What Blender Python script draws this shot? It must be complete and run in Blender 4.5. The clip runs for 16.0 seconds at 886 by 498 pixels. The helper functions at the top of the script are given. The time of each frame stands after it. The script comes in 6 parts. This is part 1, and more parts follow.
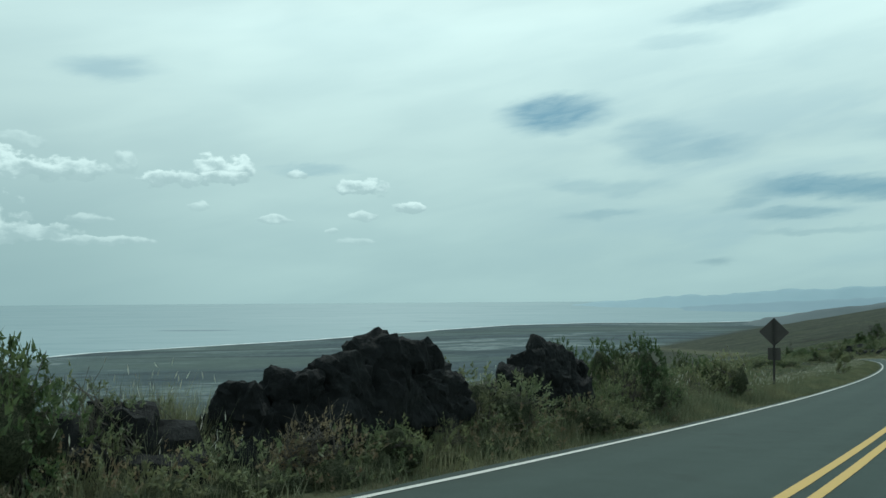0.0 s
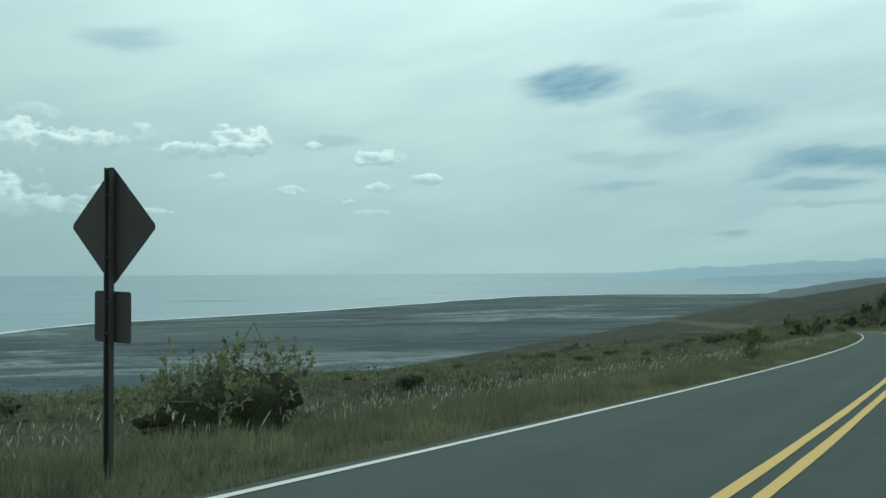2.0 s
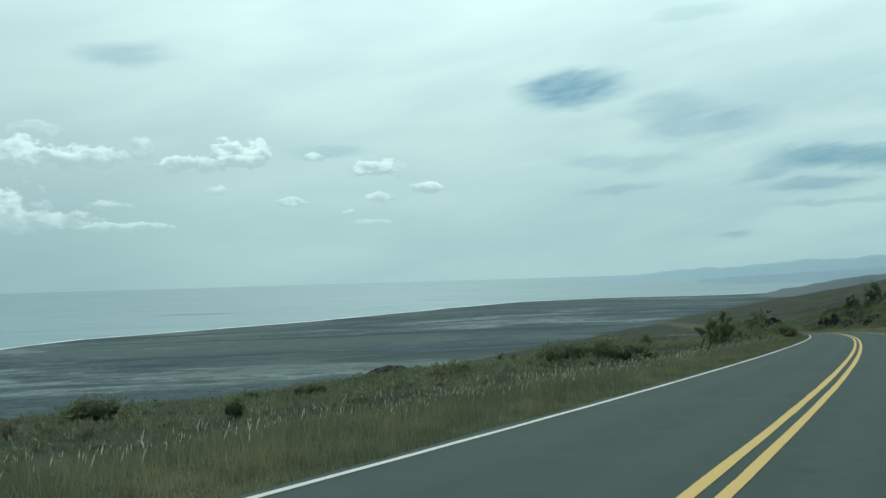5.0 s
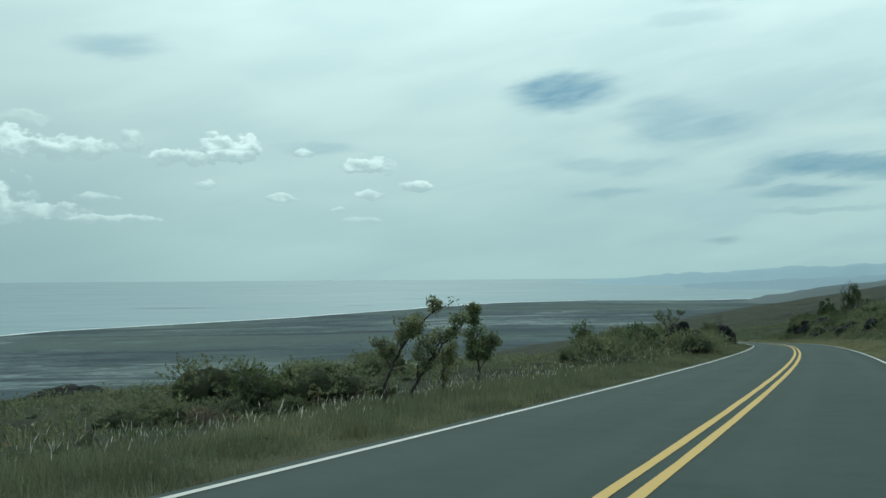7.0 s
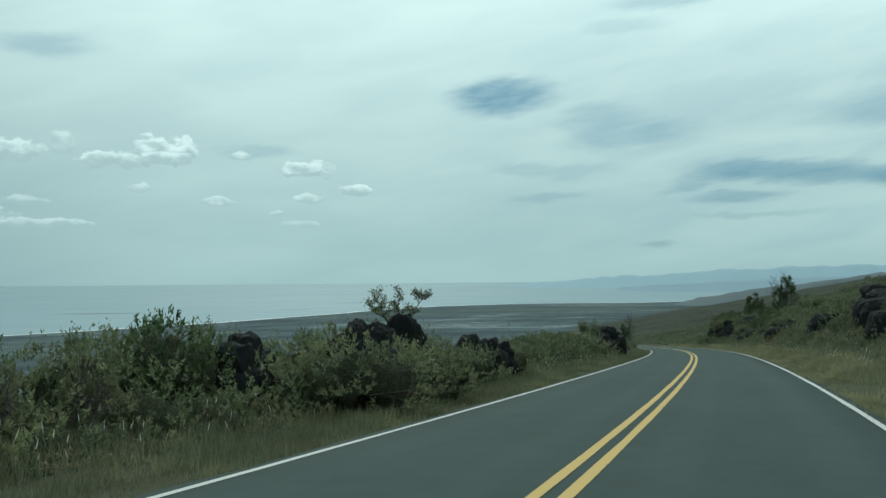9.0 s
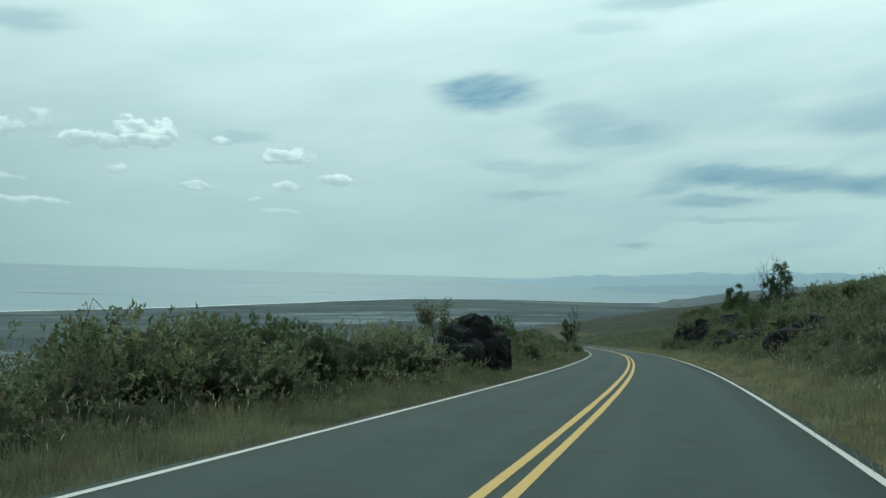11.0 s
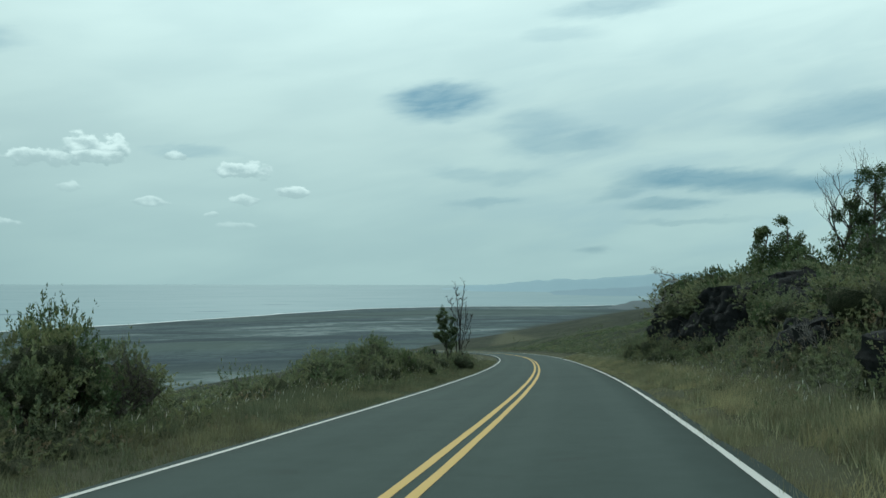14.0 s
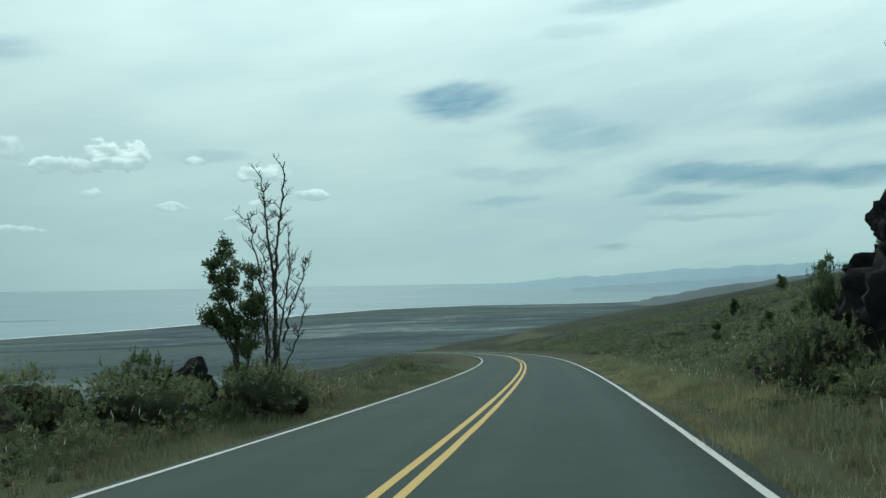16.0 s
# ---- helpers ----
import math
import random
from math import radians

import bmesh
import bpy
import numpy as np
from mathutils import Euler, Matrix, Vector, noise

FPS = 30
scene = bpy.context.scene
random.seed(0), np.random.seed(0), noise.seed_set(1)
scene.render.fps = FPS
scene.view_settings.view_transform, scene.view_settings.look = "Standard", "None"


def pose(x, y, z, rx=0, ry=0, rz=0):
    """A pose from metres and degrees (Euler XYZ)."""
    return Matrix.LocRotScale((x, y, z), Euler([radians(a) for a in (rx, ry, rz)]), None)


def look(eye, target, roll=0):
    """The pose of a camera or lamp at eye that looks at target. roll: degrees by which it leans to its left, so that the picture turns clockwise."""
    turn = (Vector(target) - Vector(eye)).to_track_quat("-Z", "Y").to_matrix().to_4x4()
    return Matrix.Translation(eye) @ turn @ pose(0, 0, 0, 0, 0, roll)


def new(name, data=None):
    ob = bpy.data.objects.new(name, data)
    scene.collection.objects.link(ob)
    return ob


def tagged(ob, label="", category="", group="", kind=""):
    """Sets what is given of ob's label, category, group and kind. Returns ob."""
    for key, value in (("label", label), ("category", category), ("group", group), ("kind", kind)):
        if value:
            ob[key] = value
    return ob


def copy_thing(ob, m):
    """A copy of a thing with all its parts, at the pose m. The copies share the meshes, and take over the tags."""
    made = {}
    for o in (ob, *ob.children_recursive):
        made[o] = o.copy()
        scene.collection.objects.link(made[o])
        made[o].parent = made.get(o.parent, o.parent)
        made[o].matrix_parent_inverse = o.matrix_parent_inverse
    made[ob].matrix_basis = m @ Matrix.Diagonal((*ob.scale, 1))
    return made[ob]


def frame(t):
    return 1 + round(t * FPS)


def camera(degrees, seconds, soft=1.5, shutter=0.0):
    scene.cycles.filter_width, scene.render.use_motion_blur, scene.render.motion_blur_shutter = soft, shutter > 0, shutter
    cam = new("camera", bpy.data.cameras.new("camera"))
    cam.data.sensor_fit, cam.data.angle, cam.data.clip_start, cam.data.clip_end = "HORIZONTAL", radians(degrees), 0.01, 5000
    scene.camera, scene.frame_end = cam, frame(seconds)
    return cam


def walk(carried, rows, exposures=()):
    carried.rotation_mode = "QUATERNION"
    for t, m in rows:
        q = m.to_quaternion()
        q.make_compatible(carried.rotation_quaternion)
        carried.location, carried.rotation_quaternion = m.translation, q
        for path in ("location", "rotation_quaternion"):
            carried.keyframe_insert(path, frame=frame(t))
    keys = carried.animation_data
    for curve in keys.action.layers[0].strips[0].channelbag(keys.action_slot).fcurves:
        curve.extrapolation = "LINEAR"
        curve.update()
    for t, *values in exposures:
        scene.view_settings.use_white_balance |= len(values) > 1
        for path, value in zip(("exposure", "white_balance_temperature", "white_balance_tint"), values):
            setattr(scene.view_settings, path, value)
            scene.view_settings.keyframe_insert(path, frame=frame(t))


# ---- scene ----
cam = camera(54.0, 16.0)
PATH = [
    (0.0, pose(1.448, -0.980, 1.366, 91.797, 0.402, 0.119)),
    (0.5, pose(5.409, 5.090, 0.766, 92.022, -0.005, 0.554)),
    (1.0, pose(9.289, 11.251, 0.170, 91.459, 0.257, 0.399)),
    (1.5, pose(13.102, 17.511, -0.424, 90.683, 0.737, 0.816)),
    (2.0, pose(16.870, 23.893, -1.016, 89.932, 0.319, 1.232)),
    (2.5, pose(20.619, 30.424, -1.610, 89.157, 0.289, 1.664)),
    (3.0, pose(24.386, 37.129, -2.211, 88.990, 1.226, 2.381)),
    (3.5, pose(28.197, 44.019, -2.825, 89.567, 2.042, 2.794)),
    (4.0, pose(32.076, 51.093, -3.452, 89.399, 2.002, 2.881)),
    (4.5, pose(36.027, 58.343, -4.091, 89.491, 2.251, 2.420)),
    (5.0, pose(40.023, 65.768, -4.743, 90.442, 1.682, 1.332)),
    (5.2, pose(41.625, 68.786, -5.007, 90.958, 1.445, 0.987)),
    (5.7, pose(45.613, 76.448, -5.674, 90.801, 1.153, 0.867)),
    (6.2, pose(49.541, 84.262, -6.351, 90.644, 0.862, 0.747)),
    (6.7, pose(53.378, 92.202, -7.037, 90.486, 0.570, 0.627)),
    (7.1, pose(56.378, 98.617, -7.595, 90.360, 0.337, 0.531)),
    (7.5, pose(59.315, 105.068, -8.159, 90.235, 0.103, 0.435)),
    (8.0, pose(62.905, 113.154, -8.872, 90.806, 1.185, 0.066)),
    (8.2, pose(64.317, 116.390, -9.159, 90.768, 2.019, -0.526)),
    (8.5, pose(66.409, 121.241, -9.591, 90.532, 1.703, -1.614)),
    (9.0, pose(69.821, 129.319, -10.314, 90.634, 0.466, -3.407)),
    (9.5, pose(73.135, 137.388, -11.043, 90.266, -1.128, -5.234)),
    (9.6, pose(73.786, 139.002, -11.189, 90.040, -1.620, -5.535)),
    (9.7, pose(74.434, 140.616, -11.336, 90.008, -1.659, -5.580)),
    (10.2, pose(77.622, 148.697, -12.074, 90.091, -1.682, -5.310)),
    (10.7, pose(80.740, 156.814, -12.826, 90.175, -1.706, -5.040)),
    (11.2, pose(83.809, 164.990, -13.592, 90.258, -1.729, -4.770)),
    (11.8, pose(87.450, 174.904, -14.535, 90.358, -1.757, -4.445)),
    (12.0, pose(88.654, 178.239, -14.855, 91.018, -1.948, -4.556)),
    (12.5, pose(91.631, 186.652, -15.670, 92.516, -1.093, -5.611)),
    (13.0, pose(94.547, 195.185, -16.505, 91.958, -0.256, -7.436)),
    (13.5, pose(97.396, 203.848, -17.362, 91.402, -0.207, -7.922)),
    (13.6, pose(97.958, 205.597, -17.536, 91.340, -0.356, -7.902)),
    (14.0, pose(100.182, 212.652, -18.238, 90.867, -0.070, -7.528)),
    (14.2, pose(101.280, 216.217, -18.593, 90.415, 0.173, -7.544)),
    (14.5, pose(102.912, 221.613, -19.132, 89.918, 1.041, -7.411)),
    (15.0, pose(105.594, 230.748, -20.047, 90.399, 0.812, -7.077)),
    (15.5, pose(108.224, 240.073, -20.984, 91.084, 0.746, -6.697)),
    (16.0, pose(110.788, 249.597, -21.943, 90.871, 1.011, -6.200)),
]
walk(cam, PATH, [(t, ev, 5950, -2) for t, ev in ((0.0, 0.0), (2.0, 0.0), (2.8, 0.12), (3.6, 0.1), (5.0, 0.08), (7.5, 0.0), (9.5, -0.04), (12.0, 0.06), (12.5, -0.12), (13.5, -0.08), (14.0, -0.04), (14.5, 0.08), (15.0, 0.08), (15.5, 0.0), (16.0, 0.02))])

# ---- sky and sun ----
SUN_AZ, SUN_EL = -4.0, 46.0


class Nodes:
    """Short way to write node trees."""

    def __init__(self, tree):
        self.t = tree
        self.t.nodes.clear()

    def put(self, socket, v):
        if isinstance(v, bpy.types.NodeSocket):
            self.t.links.new(v, socket)
        elif v is not None:
            if socket.type in ("RGBA",) and len(v) == 3:
                v = (*v, 1.0)
            socket.default_value = v

    def n(self, kind, out=0, props=None, **ins):
        nd = self.t.nodes.new(kind)
        for k, v in (props or {}).items():
            if k == "operation":
                nd.operation = v
            elif k == "interpolation_type":
                nd.interpolation_type = v
            elif k == "attribute_name":
                nd.attribute_name = v
            elif k == "sky_type":
                nd.sky_type = v
            elif k == "sun_disc":
                nd.sun_disc = v
            elif k == "sun_elevation":
                nd.sun_elevation = v
            elif k == "sun_rotation":
                nd.sun_rotation = v
            elif k == "dust_density":
                nd.dust_density = v
        for k, v in ins.items():
            key = int(k[1:]) if k[0] == "i" and k[1:].isdigit() else k.replace("_", " ")
            self.put(nd.inputs[key], v)
        return nd.outputs[out]

    def math(self, op, a, b=None, c=None, clamp=False):
        nd = self.t.nodes.new("ShaderNodeMath")
        nd.operation, nd.use_clamp = op, clamp
        for s, v in zip(nd.inputs, (a, b, c)):
            self.put(s, v)
        return nd.outputs[0]

    def mix(self, f, a, b, blend="MIX"):
        nd = self.t.nodes.new("ShaderNodeMix")
        nd.data_type, nd.blend_type = "RGBA", blend
        for i, v in ((0, f), (6, a), (7, b)):
            self.put(nd.inputs[i], v)
        return nd.outputs[2]

    def ramp(self, f, *stops):
        nd = self.t.nodes.new("ShaderNodeValToRGB")
        self.put(nd.inputs[0], f)
        e = nd.color_ramp.elements
        while len(e) < len(stops):
            e.new(0.5)
        for el, (p, c) in zip(e, stops):
            el.position = p
            el.color = (*c, 1) if isinstance(c, tuple) else (c, c, c, 1)
        return nd.outputs[0]

    def noise(self, vec, scale, detail=4.0, rough=0.55, distort=0.0):
        return self.n("ShaderNodeTexNoise", Vector=vec, Scale=scale, Detail=detail, Roughness=rough, Distortion=distort)

    def smooth(self, v, lo, hi, a=0.0, b=1.0):
        return self.n("ShaderNodeMapRange", props={"interpolation_type": "SMOOTHSTEP"}, i0=v, i1=lo, i2=hi, i3=a, i4=b)


def build_sky():
    world = bpy.data.worlds.new("sky")
    scene.world = world
    world.use_nodes = True
    g = Nodes(world.node_tree)
    d = g.n("ShaderNodeTexCoord", "Generated")
    sep = g.t.nodes.new("ShaderNodeSeparateXYZ")
    g.put(sep.inputs[0], d)
    x, y, z = sep.outputs
    az = g.math("MULTIPLY", g.math("ARCTAN2", x, y), 57.2958)
    el = g.math("MULTIPLY", g.math("ARCSINE", z), 57.2958)
    blue = g.n("ShaderNodeTexSky", props={"sky_type": "NISHITA", "sun_disc": False, "sun_elevation": radians(SUN_EL), "sun_rotation": radians(SUN_AZ), "dust_density": 1.2})
    blue = g.n("ShaderNodeVectorMath", props={"operation": "SCALE"}, i0=blue, Scale=0.11)
    # veil of high cloud: brighter upward, greyer toward the horizon; dimmed above view to darken the ground
    tone = g.ramp(g.math("MULTIPLY_ADD", el, 0.02, 0.1, clamp=True),
                  (0.0, (0.38, 0.51, 0.505)), (0.06, (0.405, 0.535, 0.53)), (0.14, (0.475, 0.61, 0.595)), (0.26, (0.57, 0.70, 0.68)), (0.42, (0.76, 0.90, 0.87)), (0.62, (0.62, 0.72, 0.71)), (1.0, (0.46, 0.54, 0.56)))
    comb = g.t.nodes.new("ShaderNodeCombineXYZ")
    tilt = g.math("MULTIPLY_ADD", az, -0.13, el)
    g.put(comb.inputs[0], g.math("MULTIPLY", az, 0.05))
    g.put(comb.inputs[1], g.math("MULTIPLY", tilt, 0.20))
    uv = comb.outputs[0]
    n1 = g.noise(uv, 0.9, 3.0, 0.45, 0.5)
    n2 = g.noise(uv, 2.6, 4.0, 0.5, 0.4)
    streak = g.math("ADD", g.math("MULTIPLY", n1, 0.7), g.math("MULTIPLY", n2, 0.3))
    tone = g.mix(g.smooth(streak, 0.36, 0.64), g.mix(1.0, tone, (0.925, 0.94, 0.955), "MULTIPLY"), g.mix(1.0, tone, (1.05, 1.045, 1.04), "MULTIPLY"))
    # wide bluish thinning toward the right
    thin = g.math("MULTIPLY", g.smooth(az, -2.0, 24.0), g.smooth(n2, 0.62, 0.34))
    thin = g.math("MULTIPLY", thin, g.math("MULTIPLY", g.smooth(el, 16.0, 9.0), g.smooth(el, -1.0, 3.0)))
    col = g.mix(g.math("MULTIPLY", thin, 0.22), tone, (0.30, 0.46, 0.56))
    fine = g.n("ShaderNodeVectorMath", props={"operation": "SUBTRACT"}, i0=g.n("ShaderNodeTexNoise", "Color", Vector=uv, Scale=5.0, Detail=5.0, Roughness=0.6), i1=(0.5, 0.5, 0.5))
    sf = g.t.nodes.new("ShaderNodeSeparateXYZ")
    g.put(sf.inputs[0], fine)

    def blob(a, e, w, h, lo, hi, wob, lean=0.0):
        u = g.math("DIVIDE", g.math("SUBTRACT", g.math("MULTIPLY_ADD", sf.outputs[0], wob * 4.0, az), a), w)
        ee = g.math("SUBTRACT", g.math("MULTIPLY_ADD", sf.outputs[1], wob * 2.0, el), e)
        if lean:
            ee = g.math("SUBTRACT", ee, g.math("MULTIPLY", g.math("SUBTRACT", az, a), lean))
        v = g.math("DIVIDE", ee, h)
        r = g.math("SQRT", g.math("ADD", g.math("MULTIPLY", u, u), g.math("MULTIPLY", v, v)))
        return g.smooth(r, hi, lo), v

    col = g.mix(g.math("MULTIPLY", g.smooth(az, -8.0, -30.0), 0.28), col, (0.30, 0.40, 0.41))
    low = g.math("MULTIPLY", g.smooth(az, -10.0, -28.0), g.smooth(el, 7.0, 0.5))
    col = g.mix(g.math("MULTIPLY", low, 0.4), col, (0.25, 0.365, 0.38))
    # openings of blue between the clouds
    c3 = g.t.nodes.new("ShaderNodeCombineXYZ")
    g.put(c3.inputs[0], g.math("MULTIPLY", az, 0.16))
    g.put(c3.inputs[1], g.math("MULTIPLY", tilt, 0.75))
    wisp = g.noise(c3.outputs[0], 1.6, 5, 0.6, 0.6)
    for a, e, w, h, f, lean in ((7.4, 10.5, 3.4, 1.15, 1.0, 0.06), (13.6, 9.0, 2.6, 1.0, 0.40, 0.0), (15.6, 7.7, 4.2, 0.75, 0.52, 0.10), (13.0, 8.0, 1.4, 0.6, 0.30, 0.0),
                                (24.2, 5.4, 4.9, 0.62, 1.0, -0.01), (26.0, 4.9, 3.4, 0.5, 0.6, 0.0), (22.2, 3.75, 3.0, 0.42, 0.75, 0.05), (19.3, 4.7, 1.8, 0.5, 0.5, 0.2), (31.6, 4.8, 3.8, 0.75, 0.95, 0.0), (23.5, 2.6, 4.0, 0.22, 0.40, 0.0), (10.4, 3.85, 2.6, 0.35, 0.42, 0.03),
                                (8.8, 5.9, 2.2, 0.5, 0.32, 0.0), (12.2, 5.6, 2.6, 0.5, 0.34, 0.04), (-8.6, 6.95, 2.8, 0.35, 0.34, 0.0), (-21.3, 12.9, 3.0, 0.7, 0.40, 0.0), (18.4, 16.2, 4.2, 0.7, 0.42, 0.05), (15.5, 14.6, 2.4, 0.5, 0.22, 0.0), (34.0, 9.0, 8.0, 1.2, 0.5, 0.1)):
        m, _ = blob(a, e, w, h, 0.35, 1.40, 0.75, lean)
        m = g.math("MULTIPLY", m, g.smooth(wisp, 0.66, 0.36, 0.72, 1.0))
        col = g.mix(g.math("MULTIPLY", m, f), col, g.mix(0.15, (0.125, 0.285, 0.375), blue))
    # small cumulus over the sea
    c2 = g.t.nodes.new("ShaderNodeCombineXYZ")
    g.put(c2.inputs[0], az)
    g.put(c2.inputs[1], g.math("MULTIPLY", el, 1.6))
    puff = g.n("ShaderNodeTexNoise", "Color", Vector=c2.outputs[0], Scale=0.95, Detail=5.0, Roughness=0.52)
    pv = g.t.nodes.new("ShaderNodeSeparateXYZ")
    g.put(pv.inputs[0], g.n("ShaderNodeVectorMath", props={"operation": "SUBTRACT"}, i0=puff, i1=(0.5, 0.5, 0.5)))

    def cumulus(a, e, w, h, f):
        u = g.math("DIVIDE", g.math("SUBTRACT", g.math("MULTIPLY_ADD", pv.outputs[0], 1.5 * w, az), a), w)
        v = g.math("DIVIDE", g.math("SUBTRACT", g.math("MULTIPLY_ADD", pv.outputs[1], 1.9 * h, el), e), h)
        low = g.math("MULTIPLY", g.math("MINIMUM", v, 0.0), 1.7)
        r = g.math("SQRT", g.math("ADD", g.math("MULTIPLY", u, u), g.math("ADD", g.math("MULTIPLY", g.math("MAXIMUM", v, 0.0), g.math("MAXIMUM", v, 0.0)), g.math("MULTIPLY", low, low))))
        return g.math("MULTIPLY", g.smooth(r, 1.0, 0.70), f), g.math("ADD", v, g.math("MULTIPLY", pv.outputs[2], 1.6))

    for a, e, w, h, f in ((-27.0, 6.6, 2.0, 0.75, 0.8), (-23.6, 6.5, 1.7, 0.55, 0.75), (-20.2, 7.0, 0.45, 0.62, 0.5), (-17.6, 6.2, 1.35, 0.45, 0.85), (-15.1, 6.75, 0.80, 0.66, 1.0), (-13.3, 6.75, 0.80, 0.60, 0.95), (-14.2, 6.3, 1.1, 0.36, 0.85),
                          (-9.55, 6.6, 0.5, 0.22, 0.75), (-5.5, 5.7, 1.25, 0.42, 0.85), (-2.3, 4.4, 0.75, 0.3, 0.85), (-5.3, 3.9, 0.7, 0.25, 0.6), (-11.2, 3.7, 0.8, 0.22, 0.6), (-5.6, 2.3, 1.1, 0.2, 0.3), (-7.4, 2.95, 0.4, 0.15, 0.4),
                          (-15.8, 4.5, 0.6, 0.25, 0.45), (-22.2, 3.6, 1.0, 0.25, 0.4), (-26.5, 2.6, 2.4, 0.55, 0.6), (-21.5, 2.3, 2.2, 0.22, 0.5), (-26.3, 8.1, 1.0, 0.4, 0.3), (-32.0, 3.4, 4.0, 1.3, 0.8), (-34.0, 7.2, 4.0, 1.0, 0.8)):
        m, v = cumulus(a, e, w * 1.6, h * 1.75, f)
        body = g.ramp(g.math("MULTIPLY_ADD", v, 0.35, 0.4, clamp=True), (0.0, (0.36, 0.48, 0.48)), (0.38, (0.46, 0.58, 0.58)), (0.62, (0.80, 0.93, 0.90)), (1.0, (0.88, 0.99, 0.96)))
        col = g.mix(m, col, body)
    # grey scud low on the right
    m, _ = blob(17.3, 0.8, 1.3, 0.3, 0.1, 1.2, 0.5)
    col = g.mix(g.math("MULTIPLY", m, 0.5), col, (0.24, 0.36, 0.40))
    bg = g.n("ShaderNodeBackground", Color=col, Strength=1.0)
    out = g.t.nodes.new("ShaderNodeOutputWorld")
    g.put(out.inputs[0], bg)


build_sky()
sun = new("sun", bpy.data.lights.new("sun", "SUN"))
sun.data.energy, sun.data.angle, sun.data.color = 1.5, radians(10), (1.0, 0.95, 0.86)
a, e = radians(SUN_AZ), radians(SUN_EL)
sun.matrix_world = look((math.sin(a) * math.cos(e) * 900, math.cos(a) * math.cos(e) * 900, math.sin(e) * 900), (0, 0, 0))


# ---- materials ----
def material(name):
    m = bpy.data.materials.new(name)
    m.use_nodes = True
    return m, Nodes(m.node_tree)


def finish(g, color, rough=0.9, bump=None, strength=0.4, dist=0.05, metallic=0.0, spec=0.3, trans=None):
    nrm = g.n("ShaderNodeBump", Height=bump, Strength=strength, Distance=dist) if bump is not None else None
    sh = g.n("ShaderNodeBsdfPrincipled", Base_Color=color, Roughness=rough, Metallic=metallic, **{"Specular_IOR_Level": spec})
    if nrm is not None:
        g.put(sh.node.inputs["Normal"], nrm)
    if trans is not None:
        tr = g.n("ShaderNodeBsdfTranslucent", Color=color)
        sh = g.n("ShaderNodeMixShader", i0=trans, i1=sh, i2=tr)
    out = g.t.nodes.new("ShaderNodeOutputMaterial")
    g.put(out.inputs[0], sh)


def pos(g):
    return g.n("ShaderNodeNewGeometry", "Position")


# middle, half length and half width of the dark slicks on the sea
SLICKS = ((-715, 2512, 140, 26, 0.8), (-205, 2582, 55, 16, 0.7), (-60, 2940, 60, 22, 0.5))


def mat_asphalt():
    m, g = material("asphalt")
    p = pos(g)
    big, mid, fine = g.noise(p, 0.25, 4), g.noise(p, 2.2, 5), g.noise(p, 70.0, 3, 0.7)
    at = g.n("ShaderNodeAttribute", "Fac", {"attribute_name": "lane"})
    c = g.ramp(g.math("ADD", g.math("MULTIPLY", big, 0.5), g.math("MULTIPLY", mid, 0.5)), (0.3, (0.032, 0.052, 0.046)), (0.7, (0.048, 0.071, 0.064)))
    track = g.math("ABSOLUTE", g.math("SINE", g.math("MULTIPLY", at, 1.93)))
    c = g.mix(g.math("MULTIPLY", g.smooth(track, 0.75, 1.0), 0.16), c, (0.070, 0.098, 0.089))
    # crossing patches and seams
    c = g.mix(g.math("MULTIPLY", g.smooth(fine, 0.45, 0.75), 0.35), c, (0.080, 0.108, 0.098))
    c = g.mix(g.math("MULTIPLY", g.smooth(g.noise(p, 0.9, 3), 0.62, 0.72), 0.3), c, (0.024, 0.033, 0.031))
    finish(g, c, 0.88, fine, 0.3, 0.006, spec=0.22)
    return m


def mat_paint(name, col, worn):
    m, g = material(name)
    p = pos(g)
    w = g.smooth(g.math("ADD", g.math("MULTIPLY", g.noise(p, 6.0, 6, 0.7), 0.6), g.math("MULTIPLY", g.noise(p, 45.0, 3, 0.7), 0.4)), 0.60, 0.68)
    c = g.mix(g.math("MULTIPLY", g.noise(p, 1.5, 3), 0.35), col, tuple(v * 0.7 for v in col))
    finish(g, g.mix(g.math("MULTIPLY", w, worn), c, (0.09, 0.09, 0.085)), 0.7, g.noise(p, 60.0, 2), 0.2, 0.004)
    return m


